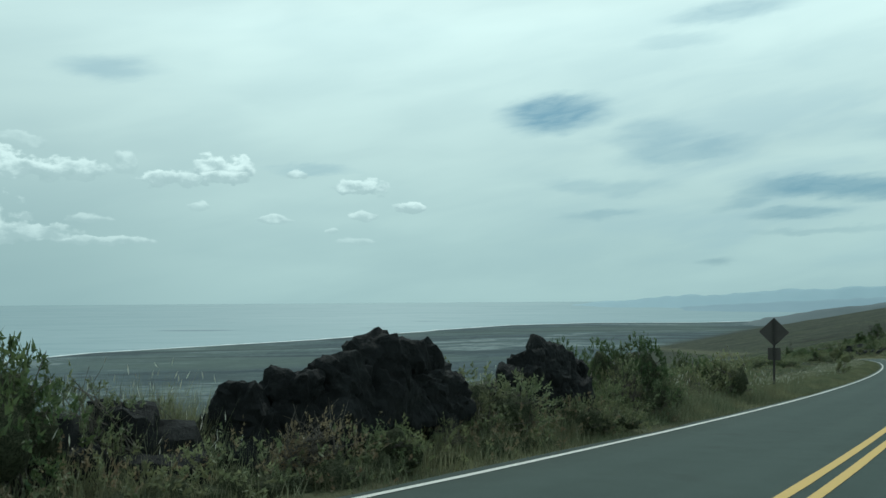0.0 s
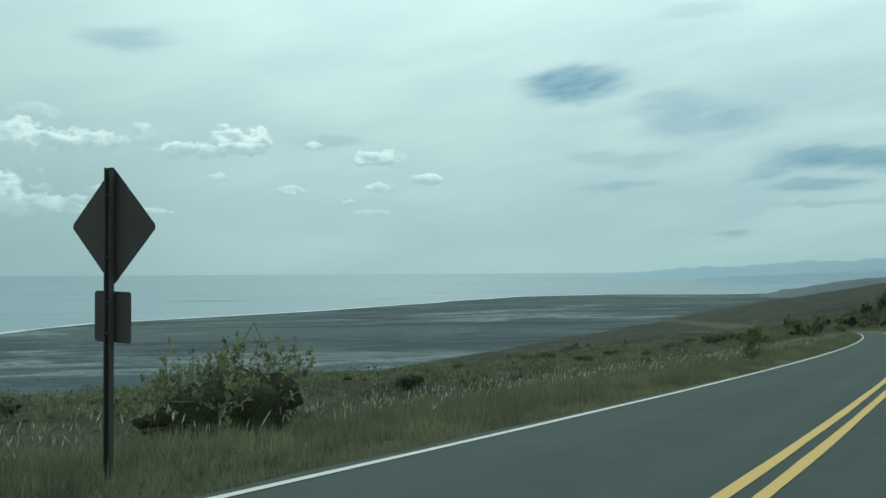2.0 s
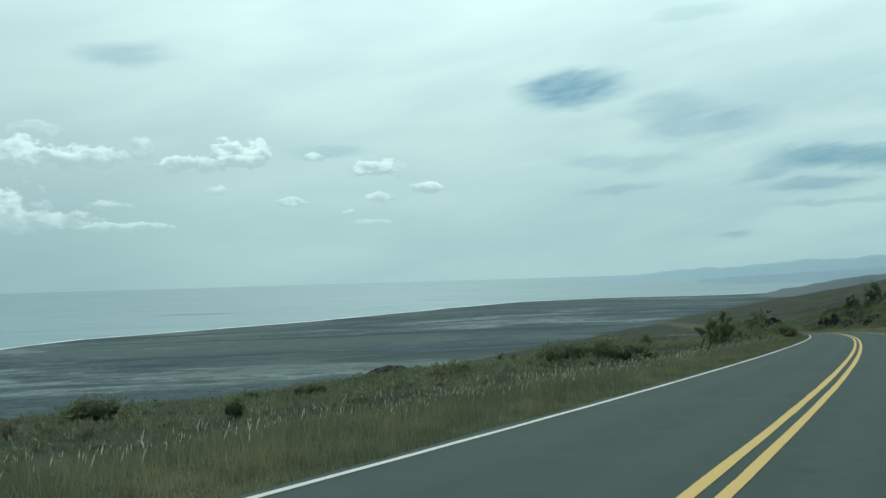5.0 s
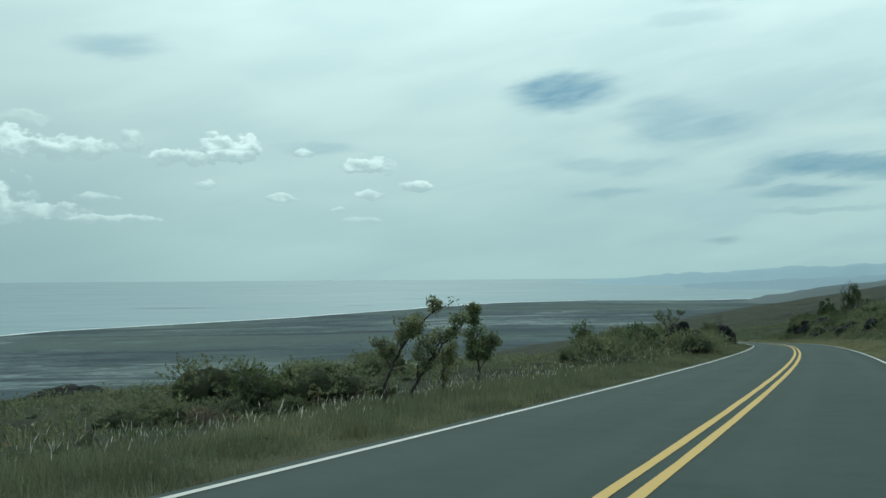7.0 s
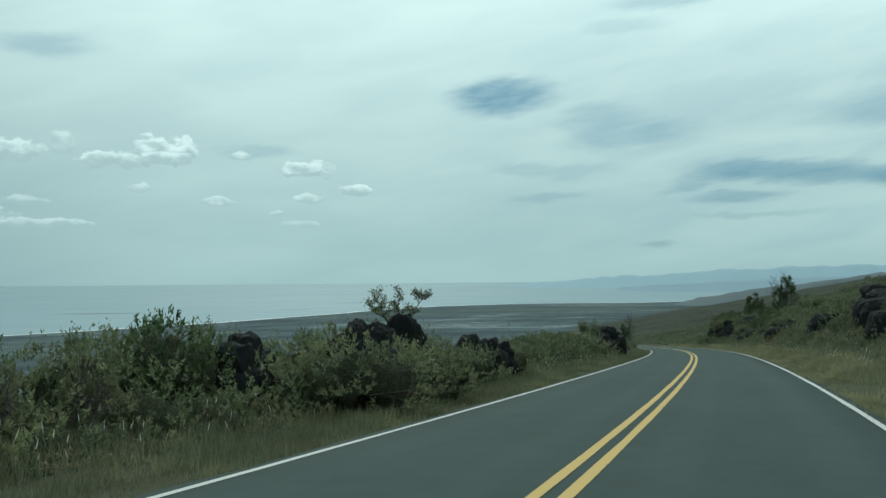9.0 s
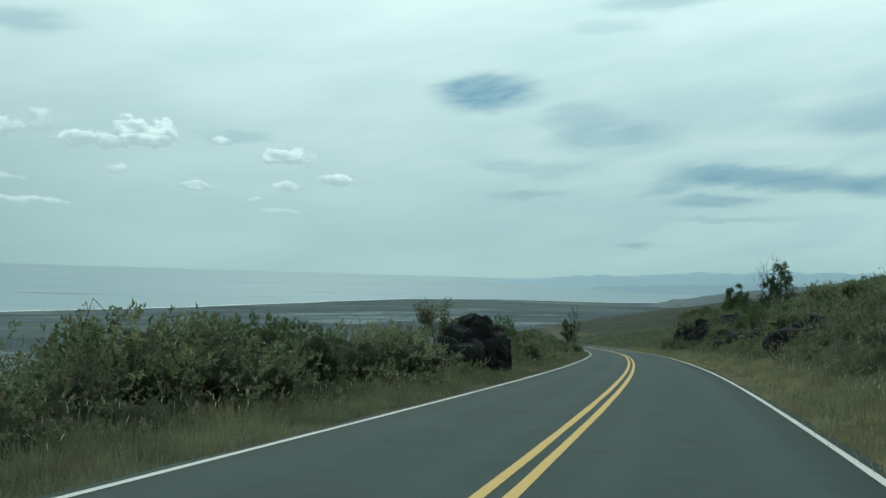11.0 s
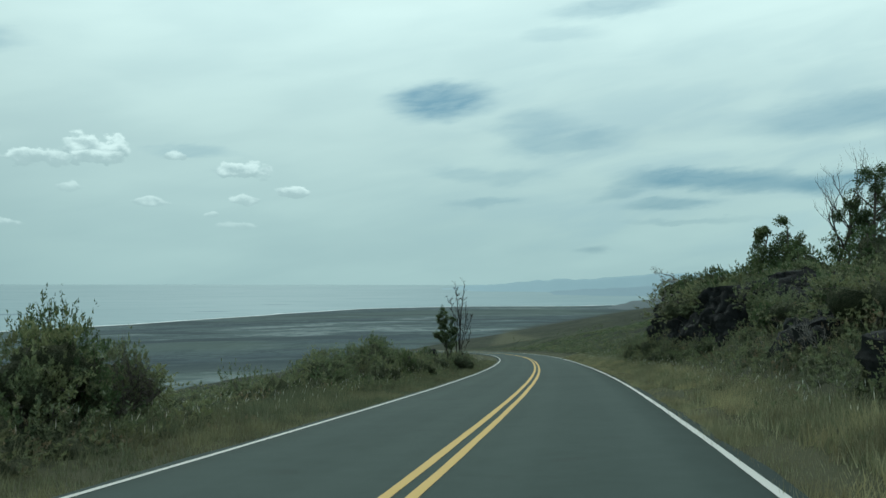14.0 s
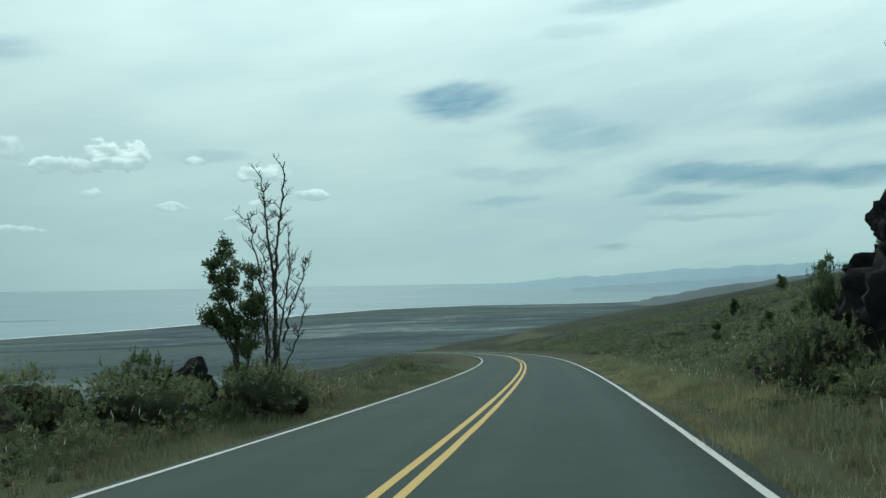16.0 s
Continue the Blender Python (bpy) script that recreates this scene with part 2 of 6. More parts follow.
def mat_ground():
    m, g = material("hillside_and_lava_plain")
    p = pos(g)
    lava = g.n("ShaderNodeAttribute", "Fac", {"attribute_name": "lava"})
    verge = g.n("ShaderNodeAttribute", "Fac", {"attribute_name": "verge"})
    n1, n2, n3 = g.noise(p, 0.05, 5, 0.6), g.noise(p, 0.6, 5, 0.6), g.noise(p, 9.0, 4, 0.65)
    green = g.mix(n2, (0.045, 0.058, 0.030), (0.076, 0.090, 0.046))
    green = g.mix(g.math("MULTIPLY", g.smooth(n1, 0.42, 0.62), 0.6), green, (0.115, 0.115, 0.062))
    green = g.mix(g.math("MULTIPLY", g.smooth(n3, 0.52, 0.7), 0.5), green, (0.03, 0.03, 0.018))
    n4 = g.noise(p, 0.17, 5, 0.65)
    green = g.mix(g.math("MULTIPLY", g.smooth(n4, 0.47, 0.57), 0.8), green, (0.030, 0.038, 0.020))
    n5 = g.noise(p, 0.009, 5, 0.6)
    green = g.mix(g.math("MULTIPLY", g.smooth(n5, 0.40, 0.60), 0.65), green, g.mix(n2, (0.030, 0.036, 0.022), (0.062, 0.064, 0.040)))
    scrub = g.smooth(g.math("ADD", g.math("MULTIPLY", g.noise(p, 0.022, 5, 0.65), 0.6), g.math("MULTIPLY", g.noise(p, 0.11, 4, 0.6), 0.4)), 0.42, 0.56)
    green = g.mix(1.0, green, g.mix(scrub, (0.74, 0.77, 0.77), (0.38, 0.42, 0.45)), "MULTIPLY")
    soil = g.mix(n3, (0.060, 0.066, 0.036), (0.125, 0.122, 0.068))
    green = g.mix(g.math("MULTIPLY", verge, 0.7), green, soil)
    # old flows run down to the shore in long tongues
    mp = g.n("ShaderNodeMapping", Vector=p, Rotation=(0, 0, radians(-33)), Scale=(0.0016, 0.0034, 0.0))
    f1, f2 = g.noise(mp, 1.0, 6, 0.6, 1.2), g.noise(mp, 4.2, 6, 0.65, 0.8)
    f3 = g.noise(p, 0.035, 6, 0.7)
    flow = g.math("ADD", g.math("MULTIPLY", f1, 0.5), g.math("ADD", g.math("MULTIPLY", f2, 0.32), g.math("MULTIPLY", f3, 0.18)))
    # flow colours are blue-grey because distant haze is mixed into them
    rock = g.ramp(flow, (0.40, (0.040, 0.056, 0.066)), (0.455, (0.078, 0.101, 0.108)), (0.475, (0.046, 0.063, 0.071)), (0.505, (0.098, 0.124, 0.122)), (0.53, (0.074, 0.096, 0.098)), (0.555, (0.150, 0.176, 0.170)), (0.58, (0.23, 0.252, 0.245)), (0.61, (0.10, 0.125, 0.125)))
    rock = g.mix(g.math("MULTIPLY", g.smooth(f3, 0.56, 0.66), 0.5), rock, (0.050, 0.066, 0.070))
    big = g.noise(g.n("ShaderNodeMapping", Vector=p, Rotation=(0, 0, radians(-30)), Scale=(0.0011, 0.0024, 0.0)), 1.0, 4, 0.55)
    rock = g.mix(g.math("MULTIPLY", g.smooth(big, 0.50, 0.62), 0.6), rock, g.mix(f3, (0.076, 0.100, 0.084), (0.125, 0.150, 0.124)))
    tongue = g.noise(g.n("ShaderNodeMapping", Vector=p, Rotation=(0, 0, radians(-20)), Scale=(0.0012, 0.0075, 0.0)), 1.0, 5, 0.6, 0.7)
    rock = g.mix(g.math("MULTIPLY", g.smooth(tongue, 0.52, 0.58), 0.65), rock, (0.036, 0.050, 0.058))
    rock = g.mix(1.0, rock, (0.88, 0.97, 1.01), "MULTIPLY")
    c = g.mix(lava, green, rock)
    finish(g, c, 0.95, g.math("ADD", g.math("MULTIPLY", n2, 0.4), n3), 0.6, 0.12, spec=0.15)
    return m


def mat_rock():
    m, g = material("lava_rock")
    p = pos(g)
    n1, n2, n3 = g.noise(p, 0.9, 6, 0.65), g.noise(p, 5.0, 6, 0.7), g.noise(p, 28.0, 4, 0.7)
    c = g.ramp(g.math("ADD", g.math("MULTIPLY", n1, 0.5), g.math("MULTIPLY", n2, 0.5)), (0.36, (0.010, 0.011, 0.012)), (0.55, (0.018, 0.020, 0.020)), (0.72, (0.042, 0.043, 0.039)))
    c = g.mix(g.math("MULTIPLY", g.smooth(n3, 0.60, 0.74), 0.3), c, (0.095, 0.097, 0.085))
    finish(g, c, 0.9, g.math("ADD", n2, g.math("MULTIPLY", n3, 0.5)), 0.9, 0.10, spec=0.25)
    return m


def mat_leaf(name, dark, mid, light, trans=0.48):
    m, g = material(name)
    dark, mid, light = ((c[0] * 1.64, c[1] * 1.74, c[2] * 1.76) for c in (dark, mid, light))
    r = g.n("ShaderNodeNewGeometry", "Random Per Island")
    o = g.n("ShaderNodeObjectInfo", "Random")
    c = g.ramp(r, (0.0, dark), (0.55, mid), (1.0, light))
    c = g.mix(g.math("MULTIPLY", o, 0.5), c, tuple(v * 0.62 for v in mid))
    p = pos(g)
    c = g.mix(g.math("MULTIPLY", g.smooth(g.noise(p, 5.0, 3, 0.6), 0.44, 0.60), 0.45), c, tuple(v * 0.72 for v in mid))
    c = g.mix(g.math("MULTIPLY", g.smooth(g.noise(p, 0.55, 3), 0.46, 0.62), 0.45), c, (light[0], light[1] * 0.9, light[2] * 0.75))
    c = g.mix(g.math("MULTIPLY", g.smooth(g.noise(p, 1.3, 4), 0.49, 0.60), 0.6), c, (mid[0] * 0.66, mid[1] * 0.54, mid[2] * 0.55))
    finish(g, c, 0.55, spec=0.35, trans=trans)
    return m


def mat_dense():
    """Filler for the inside of a shrub: twig colours darkened for the shade there."""
    m, g = material("shaded_inner_twigs")
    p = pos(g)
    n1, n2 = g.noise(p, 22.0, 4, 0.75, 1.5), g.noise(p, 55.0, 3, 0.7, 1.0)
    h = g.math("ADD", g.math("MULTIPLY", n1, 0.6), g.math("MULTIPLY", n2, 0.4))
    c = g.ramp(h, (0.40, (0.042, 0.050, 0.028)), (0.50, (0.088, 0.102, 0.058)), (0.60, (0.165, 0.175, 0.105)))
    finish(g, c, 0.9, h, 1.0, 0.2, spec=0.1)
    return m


def mat_bark(name, a, b):
    m, g = material(name)
    p = pos(g)
    n1 = g.noise(g.n("ShaderNodeMapping", Vector=p, Scale=(9.0, 9.0, 2.0)), 1.0, 5, 0.65)
    finish(g, g.mix(g.smooth(n1, 0.35, 0.65), a, b), 0.9, n1, 0.7, 0.02)
    return m


def mat_water():
    m, g = material("sea_water")
    p = pos(g)
    sep = g.t.nodes.new("ShaderNodeSeparateXYZ")
    g.put(sep.inputs[0], p)
    band = g.noise(g.n("ShaderNodeMapping", Vector=p, Rotation=(0, 0, radians(-8)), Scale=(0.0012, 0.006, 0.0)), 1.0, 5, 0.55)
    w = g.noise(p, 0.06, 4, 0.6)
    c = g.mix(band, (0.200, 0.290, 0.315), (0.300, 0.390, 0.410))
    fine = g.noise(g.n("ShaderNodeMapping", Vector=p, Rotation=(0, 0, radians(-12)), Scale=(0.004, 0.022, 0.0)), 1.0, 4, 0.6)
    c = g.mix(g.math("MULTIPLY", g.smooth(fine, 0.52, 0.66), 0.35), c, (0.150, 0.225, 0.255))
    # wind slicks lying off the shore
    for x, y, rx, ry, f in SLICKS:
        u = g.math("DIVIDE", g.math("SUBTRACT", g.math("MULTIPLY_ADD", fine, 80.0, sep.outputs[0]), x + 40.0), rx)
        v = g.math("DIVIDE", g.math("SUBTRACT", g.math("MULTIPLY_ADD", fine, 30.0, sep.outputs[1]), y + 15.0), ry)
        r = g.math("SQRT", g.math("ADD", g.math("MULTIPLY", u, u), g.math("MULTIPLY", v, v)))
        c = g.mix(g.math("MULTIPLY", g.smooth(r, 1.15, 0.55), f), c, (0.100, 0.150, 0.180))
    nrm = g.n("ShaderNodeBump", Height=w, Strength=0.2, Distance=1.5)
    base = g.n("ShaderNodeBsdfDiffuse", Color=c)
    gloss = g.n("ShaderNodeBsdfGlossy", Color=(0.85, 0.92, 0.95), Roughness=g.math("MULTIPLY_ADD", band, 0.1, 0.32), Normal=nrm)
    out = g.t.nodes.new("ShaderNodeOutputMaterial")
    g.put(out.inputs[0], g.n("ShaderNodeMixShader", i0=0.14, i1=base, i2=gloss))
    return m


def mat_plain(name, c1, c2, scale, rough=0.9):
    m, g = material(name)
    p = pos(g)
    finish(g, g.mix(g.noise(p, scale, 5, 0.6), c1, c2), rough, g.noise(p, scale * 6, 4), 0.3, 0.02)
    return m


ASPHALT, GROUND, ROCK, WATER = mat_asphalt(), mat_ground(), mat_rock(), mat_water()
WHITE, YELLOW = mat_paint("white_road_paint", (0.62, 0.62, 0.58), 0.35), mat_paint("yellow_road_paint", (0.62, 0.42, 0.125), 0.5)
OHIA = mat_leaf("ohia_leaves", (0.026, 0.043, 0.019), (0.058, 0.085, 0.037), (0.105, 0.130, 0.060))
SHRUB = mat_leaf("shrub_leaves", (0.050, 0.066, 0.034), (0.108, 0.130, 0.066), (0.190, 0.205, 0.112))
OLIVE = mat_leaf("olive_leaves", (0.054, 0.068, 0.034), (0.114, 0.130, 0.068), (0.198, 0.208, 0.120))
FERN = mat_leaf("brown_fern", (0.070, 0.058, 0.036), (0.150, 0.122, 0.074), (0.265, 0.215, 0.140))
GRASS = mat_leaf("grass_blades", (0.046, 0.056, 0.031), (0.100, 0.112, 0.064), (0.215, 0.212, 0.140), 0.45)
DRYGRASS = mat_leaf("dry_grass_blades", (0.070, 0.076, 0.040), (0.160, 0.158, 0.088), (0.335, 0.310, 0.200), 0.45)
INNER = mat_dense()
PLUME = mat_leaf("grass_plumes", (0.30, 0.29, 0.24), (0.42, 0.41, 0.35), (0.55, 0.54, 0.47), 0.4)
# bark coloured darker for trees that stand against the light
DARKBARK = mat_bark("dark_backlit_bark", (0.030, 0.028, 0.025), (0.085, 0.078, 0.068))
BARK, DEADWOOD = mat_bark("grey_bark", (0.06, 0.052, 0.043), (0.15, 0.135, 0.115)), mat_bark("bleached_dead_wood", (0.13, 0.12, 0.105), (0.30, 0.28, 0.25))
STEEL, SIGNBACK = mat_plain("weathered_steel_post", (0.05, 0.048, 0.045), (0.09, 0.085, 0.08), 6.0, 0.65), mat_plain("sign_back_metal", (0.060, 0.054, 0.050), (0.085, 0.077, 0.070), 3.0, 0.6)
# the haze of distance is painted into these three backdrop colours
FARHILL = mat_plain("haze_tinted_hills", (0.30, 0.425, 0.485), (0.335, 0.46, 0.515), 0.002)
LOWLAND = mat_plain("haze_tinted_shore", (0.235, 0.335, 0.395), (0.27, 0.37, 0.425), 0.004)
HEADLAND = mat_plain("haze_tinted_headland", (0.085, 0.115, 0.128), (0.13, 0.16, 0.165), 0.01)
FOAM = mat_plain("surf_foam", (0.75, 0.8, 0.8), (0.6, 0.66, 0.66), 0.05)

# ---- road line and terrain ----
ROAD_STEP = 2.0
HEADING_AT, HEADING = np.arange(-20, 461, 20.0), np.array([-37.393, -33.892, -31.533, -30.060, -28.608, -27.240, -25.849, -24.448, -23.485, -22.015, -20.608, -19.695, -17.986, -16.807, -15.861, -14.296, -13.258, -12.280, -10.628, -8.134, -4.797, -0.618, 4.401, 10.261, 16.961])
GRADE_AT, GRADE = np.arange(-20, 461, 60.0), np.array([-8.664, -7.780, -7.781, -8.450, -9.426, -9.787, -9.386, -9.385, -9.385])
BANK_AT, BANK = np.arange(-20, 461, 120.0), np.array([0.035, 0.035, 0.048, 0.034, -0.001])
LANE_L, LANE_R = 3.25, 3.30


def spline(x, xp, yp):
    h = xp[1] - xp[0]
    u = np.clip((x - xp[0]) / h, 0, len(xp) - 1 - 1e-9)
    i = u.astype(int)
    f = u - i
    q = np.concatenate([[2 * yp[0] - yp[1]], yp, [2 * yp[-1] - yp[-2]]])
    a, b, c, d = q[i], q[i + 1], q[i + 2], q[i + 3]
    return ((a + 4 * b + c) + 3 * (c - a) * f + 3 * (a - 2 * b + c) * f**2 + (-a + 3 * b - 3 * c + d) * f**3) / 6


S = np.arange(-20, 460.1, ROAD_STEP)
TH = np.radians(spline(S, HEADING_AT, HEADING))
RC = np.stack([np.cumsum(-np.sin(TH) * ROAD_STEP), np.cumsum(np.cos(TH) * ROAD_STEP), np.cumsum(np.interp(S, GRADE_AT, GRADE) * ROAD_STEP / 100)], 1)
RC -= RC[np.argmin(abs(S))]
RB = np.interp(S, BANK_AT, BANK)


def road_at(s):
    """Centre x, y, z, heading and bank of the road at s metres; the ends go on straight."""
    s = np.asarray(s, float)
    c = np.clip(s, S[0], S[-1])
    x, y, z, th, b = (np.interp(c, S, v) for v in (RC[:, 0], RC[:, 1], RC[:, 2], TH, RB))
    o = s - c
    return x - np.sin(th) * o, y + np.cos(th) * o, z - 0.05 * o, th, b


# the hillside follows the road to here and then runs straight on
SPINE_END = 330.0
_NS = np.concatenate([np.linspace(-7000, -30, 80), S[S < SPINE_END], np.linspace(SPINE_END, 7000, 160)])
_NX, _NY, _NZ, _NT, _NB = road_at(np.minimum(_NS, SPINE_END))
_over = np.maximum(_NS - SPINE_END, 0)
_NX, _NY, _NZ = _NX - np.sin(_NT) * _over, _NY + np.cos(_NT) * _over, _NZ - 0.09 * _over


def road_coords(x, y, NS=None, NX=None, NY=None, NT=None):
    """(s, d): metres along the road (or the hillside's spine) and to the right of its middle."""
    x, y = np.asarray(x, float).ravel(), np.asarray(y, float).ravel()
    if NS is None:
        NS, NX, NY, NT = _NS, _NX, _NY, _NT
    s, d = np.empty(len(x)), np.empty(len(x))
    for i in range(0, len(x), 20000):
        px, py = x[i:i + 20000, None], y[i:i + 20000, None]
        j = ((px - NX) ** 2 + (py - NY) ** 2).argmin(1)
        dx, dy, t = px[:, 0] - NX[j], py[:, 0] - NY[j], NT[j]
        s[i:i + 20000] = NS[j] + dx * -np.sin(t) + dy * np.cos(t)
        d[i:i + 20000] = dx * np.cos(t) + dy * np.sin(t)
    return s, d


def _hash(i, j, k):
    v = np.sin(i * 127.1 + j * 311.7 + k * 74.7) * 43758.5453
    return v - np.floor(v)


def vnoise(x, y, k=0):
    i, j = np.floor(x), np.floor(y)
    f, g = x - i, y - j
    f, g = f * f * (3 - 2 * f), g * g * (3 - 2 * g)
    return (_hash(i, j, k) * (1 - f) + _hash(i + 1, j, k) * f) * (1 - g) + (_hash(i, j + 1, k) * (1 - f) + _hash(i + 1, j + 1, k) * f) * g - 0.5


def sstep(v, lo, hi):
    t = np.clip((v - lo) / (hi - lo), 0, 1)
    return t * t * (3 - 2 * t)


SEA, SLOPE = -150.0, (0.155, -0.112)
COAST_X = np.array([-4000, -1100, -900, -818, -783, -723, -535, -314, -194, -120, -50, -20, 20, 195, 465, 805, 1000, 1300, 1700, 2600, 6000])
COAST_Y = np.array([-2500, 300, 1150, 1524, 1657, 1773, 1926, 2106, 2250, 2330, 2400, 2455, 2490, 2669, 2768, 2745, 2800, 2850, 2950, 3100, 3600])


def inland(x, y):
    """Rough metres from the shore, positive on land."""
    return (np.interp(x, COAST_X, COAST_Y) - y) * 0.72


def ground(x, y, detail=True):
    """Height of the ground; also how far it is lava plain."""
    x, y = np.asarray(x, float).ravel(), np.asarray(y, float).ravel()
    s, d = road_coords(x, y)
    rz = np.interp(s, _NS, _NZ)
    b = np.interp(np.clip(s, S[0], SPINE_END), S, RB)
    a = np.abs(d)
    left = d < 0
    drop = np.interp(a, [0, 3.9, 4.2, 7, 20, 60, 130, 300, 600, 6000], [0, 0, 0.06, 0.22, 1.6, 7.4, 18.5, 46, 130, 1600])
    drop = drop + np.interp(a, [0, 5.0, 7.0, 9.0, 12, 20, 45, 90], [0, 0, 0.22, 0.50, 0.62, 0.55, 0.3, 0]) * sstep(s, 20, 30) * (1 - sstep(s, 138, 152))
    steep = np.interp(a, [0, 4.0, 6.0, 9.0, 14, 18, 40, 100, 400, 6000], [0, 0, 0.25, 2.55, 4.5, 5.7, 12.5, 30, 66, 72])
    gentle = np.interp(a, [0, 4.0, 7.0, 20, 60, 200, 600, 6000], [0, 0, 0.15, 2.0, 9.0, 26, 60, 80])
    k = sstep(s, 150, 215) * (1 - sstep(s, 289, 298))
    rise = gentle * (1 - k) + steep * k
    z = rz + np.where(left, -np.clip(a, 0, 5.0) * b - drop, np.clip(a, 0, 5.0) * b + rise)
    # beyond the bend the hillside is one even slope down to the plain
    ax, ay, az_, _, _ = road_at(345.0)
    slope = az_ + 0.3 + SLOPE[0] * (x - ax) + SLOPE[1] * (y - ay)
    w = sstep(s, 290, 350) * np.maximum(sstep(a, 6.0, 22.0), sstep(s, 330, 350))
    z = z * (1 - w) + slope * w
    # a dark knoll on the hillside past the cutting
    z = z + np.where(left, 0, 6.5 * np.exp(-(((s - 352) / 30) ** 2 + ((d - 60) / 22) ** 2)))
    # benches for the road itself
    near = (np.abs(s - 380) < 120) & (a < 90)
    if near.any():
        s2, d2 = road_coords(x[near], y[near], S, RC[:, 0], RC[:, 1], TH)
        a2 = np.abs(d2)
        ok = (s2 > S[0]) & (s2 < S[-1] + 1)
        k2 = np.where(ok, 1 - sstep(a2, 6.0, 24.0), 0) * sstep(s2, 318, 334)
        z2 = road_at(s2)[2] + np.clip(d2, -5, 5) * np.interp(s2, S, RB) - np.where(d2 < 0, 0.10, -0.06) * np.clip(a2 - 4, 0, 30)
        z[near] = z[near] * (1 - k2) + z2 * k2
        s[near], d[near] = np.where(k2 > 0.01, s2, s[near]), np.where(k2 > 0.01, d2, d[near])
    a, left = np.abs(d), d < 0
    rz, b = road_at(s)[2], np.interp(np.clip(s, S[0], S[-1]), S, RB)
    z = np.where((a < 4.3) & (s < S[-1] + 2), rz + d * b - 0.13, z)
    off = sstep(a, 5.0, 14.0)
    z = z + off * (vnoise(x / 38, y / 38, 1) * 2.0 + vnoise(x / 11, y / 11, 2) * 0.9) * np.clip(0.4 + a / 60, 0, 1.6)
    if detail:
        z = z + sstep(a, 4.4, 7.5) * (vnoise(x / 3.1, y / 3.1, 3) * 0.30 + vnoise(x / 1.4, y / 1.4, 4) * 0.14)
    il = inland(x, y)
    plain = SEA + 1.2 + 0.022 * np.clip(il, 0, 3000) + vnoise(x / 260, y / 260, 5) * np.clip(il / 160, 0, 6) + vnoise(x / 90, y / 90, 6) * np.clip(il / 300, 0, 2)
    h = np.maximum(z, plain)
    lava = np.where(left, sstep(plain - z + 10 + 12 * vnoise(x / 60, y / 60, 7), 0, 12), sstep(plain - z + 4, 0, 12))
    h = np.where(il < 150, np.minimum(h, SEA + 0.05 * np.clip(il, -150, 150)), h)
    return h, lava, s, d


def gz(x, y):
    return float(ground(x, y)[0][0])


def sd(s, d):
    """World x, y of a place given along and across the road."""
    x, y, z, th, b = road_at(s)
    return float(x + d * np.cos(th)), float(y + d * np.sin(th))


# ---- mesh helpers ----
def mesh_from(name, verts, faces, smooth=False):
    me = bpy.data.meshes.new(name)
    verts, faces = np.asarray(verts, np.float32), np.asarray(faces, np.int32)
    n, k = len(faces), faces.shape[1]
    me.vertices.add(len(verts))
    me.vertices.foreach_set("co", verts.ravel())
    me.loops.add(n * k)
    me.loops.foreach_set("vertex_index", faces.ravel())
    me.polygons.add(n)
    me.polygons.foreach_set("loop_start", np.arange(0, n * k, k, dtype=np.int32))
    me.update(calc_edges=True)
    me.validate()
    if smooth:
        me.polygons.foreach_set("use_smooth", np.ones(len(me.polygons), bool))
    return me


def thing(name, label, category, group="", kind="", at=None):
    return tagged(new(name), label, category, group, kind) if at is None else tagged(_placed(new(name), at), label, category, group, kind)


def _placed(ob, m):
    ob.matrix_basis = m
    return ob


def part(name, me, mat, parent=None, label=""):
    """Links a mesh as one object under its thing."""
    if isinstance(me, bmesh.types.BMesh):
        bm, me = me, bpy.data.meshes.new(name)
        bm.to_mesh(me)
        bm.free()
    ob = new(name, me)
    if mat is not None and not me.materials:
        me.materials.append(mat)
    if parent is not None:
        ob.parent = parent
    return tagged(ob, label)


def set_attr(me, name, values):
    me.attributes.new(name, "FLOAT", "POINT").data.foreach_set("value", np.asarray(values, np.float32))


# ---- ground, road, sea ----
def build_ground():
    def axis(lo, hi, step, far):
        core = np.arange(lo, hi + step, step)
        grow = np.minimum(step * np.cumprod(np.full(140, 1.085)), 58.0)
        out = np.cumsum(grow)
        out = np.concatenate([out[out < 2900], 2900 + np.cumsum(60 * np.cumprod(np.full(30, 1.16)))])
        out = out[out < far]
        return np.concatenate([(lo - out)[::-1], core, core[-1] + out])

    xs, ys = axis(-45, 190, 2.1, 7000), axis(-25, 400, 2.1, 7000)
    X, Y = np.meshgrid(xs, ys)
    h, lava, s, d = ground(X, Y)
    v = np.stack([X.ravel(), Y.ravel(), h], 1)
    nx, ny = len(xs), len(ys)
    i = (np.arange(ny - 1)[:, None] * nx + np.arange(nx - 1)).ravel()
    me = mesh_from("ground", v, np.stack([i, i + 1, i + 1 + nx, i + nx], 1), True)
    set_attr(me, "lava", lava)
    set_attr(me, "verge", 1 - sstep(np.abs(d), 4.6, 7.5))
    tagged(part("ground", me, GROUND), "grassy hillside above a grey lava plain and the shore", "ground", kind="structure")


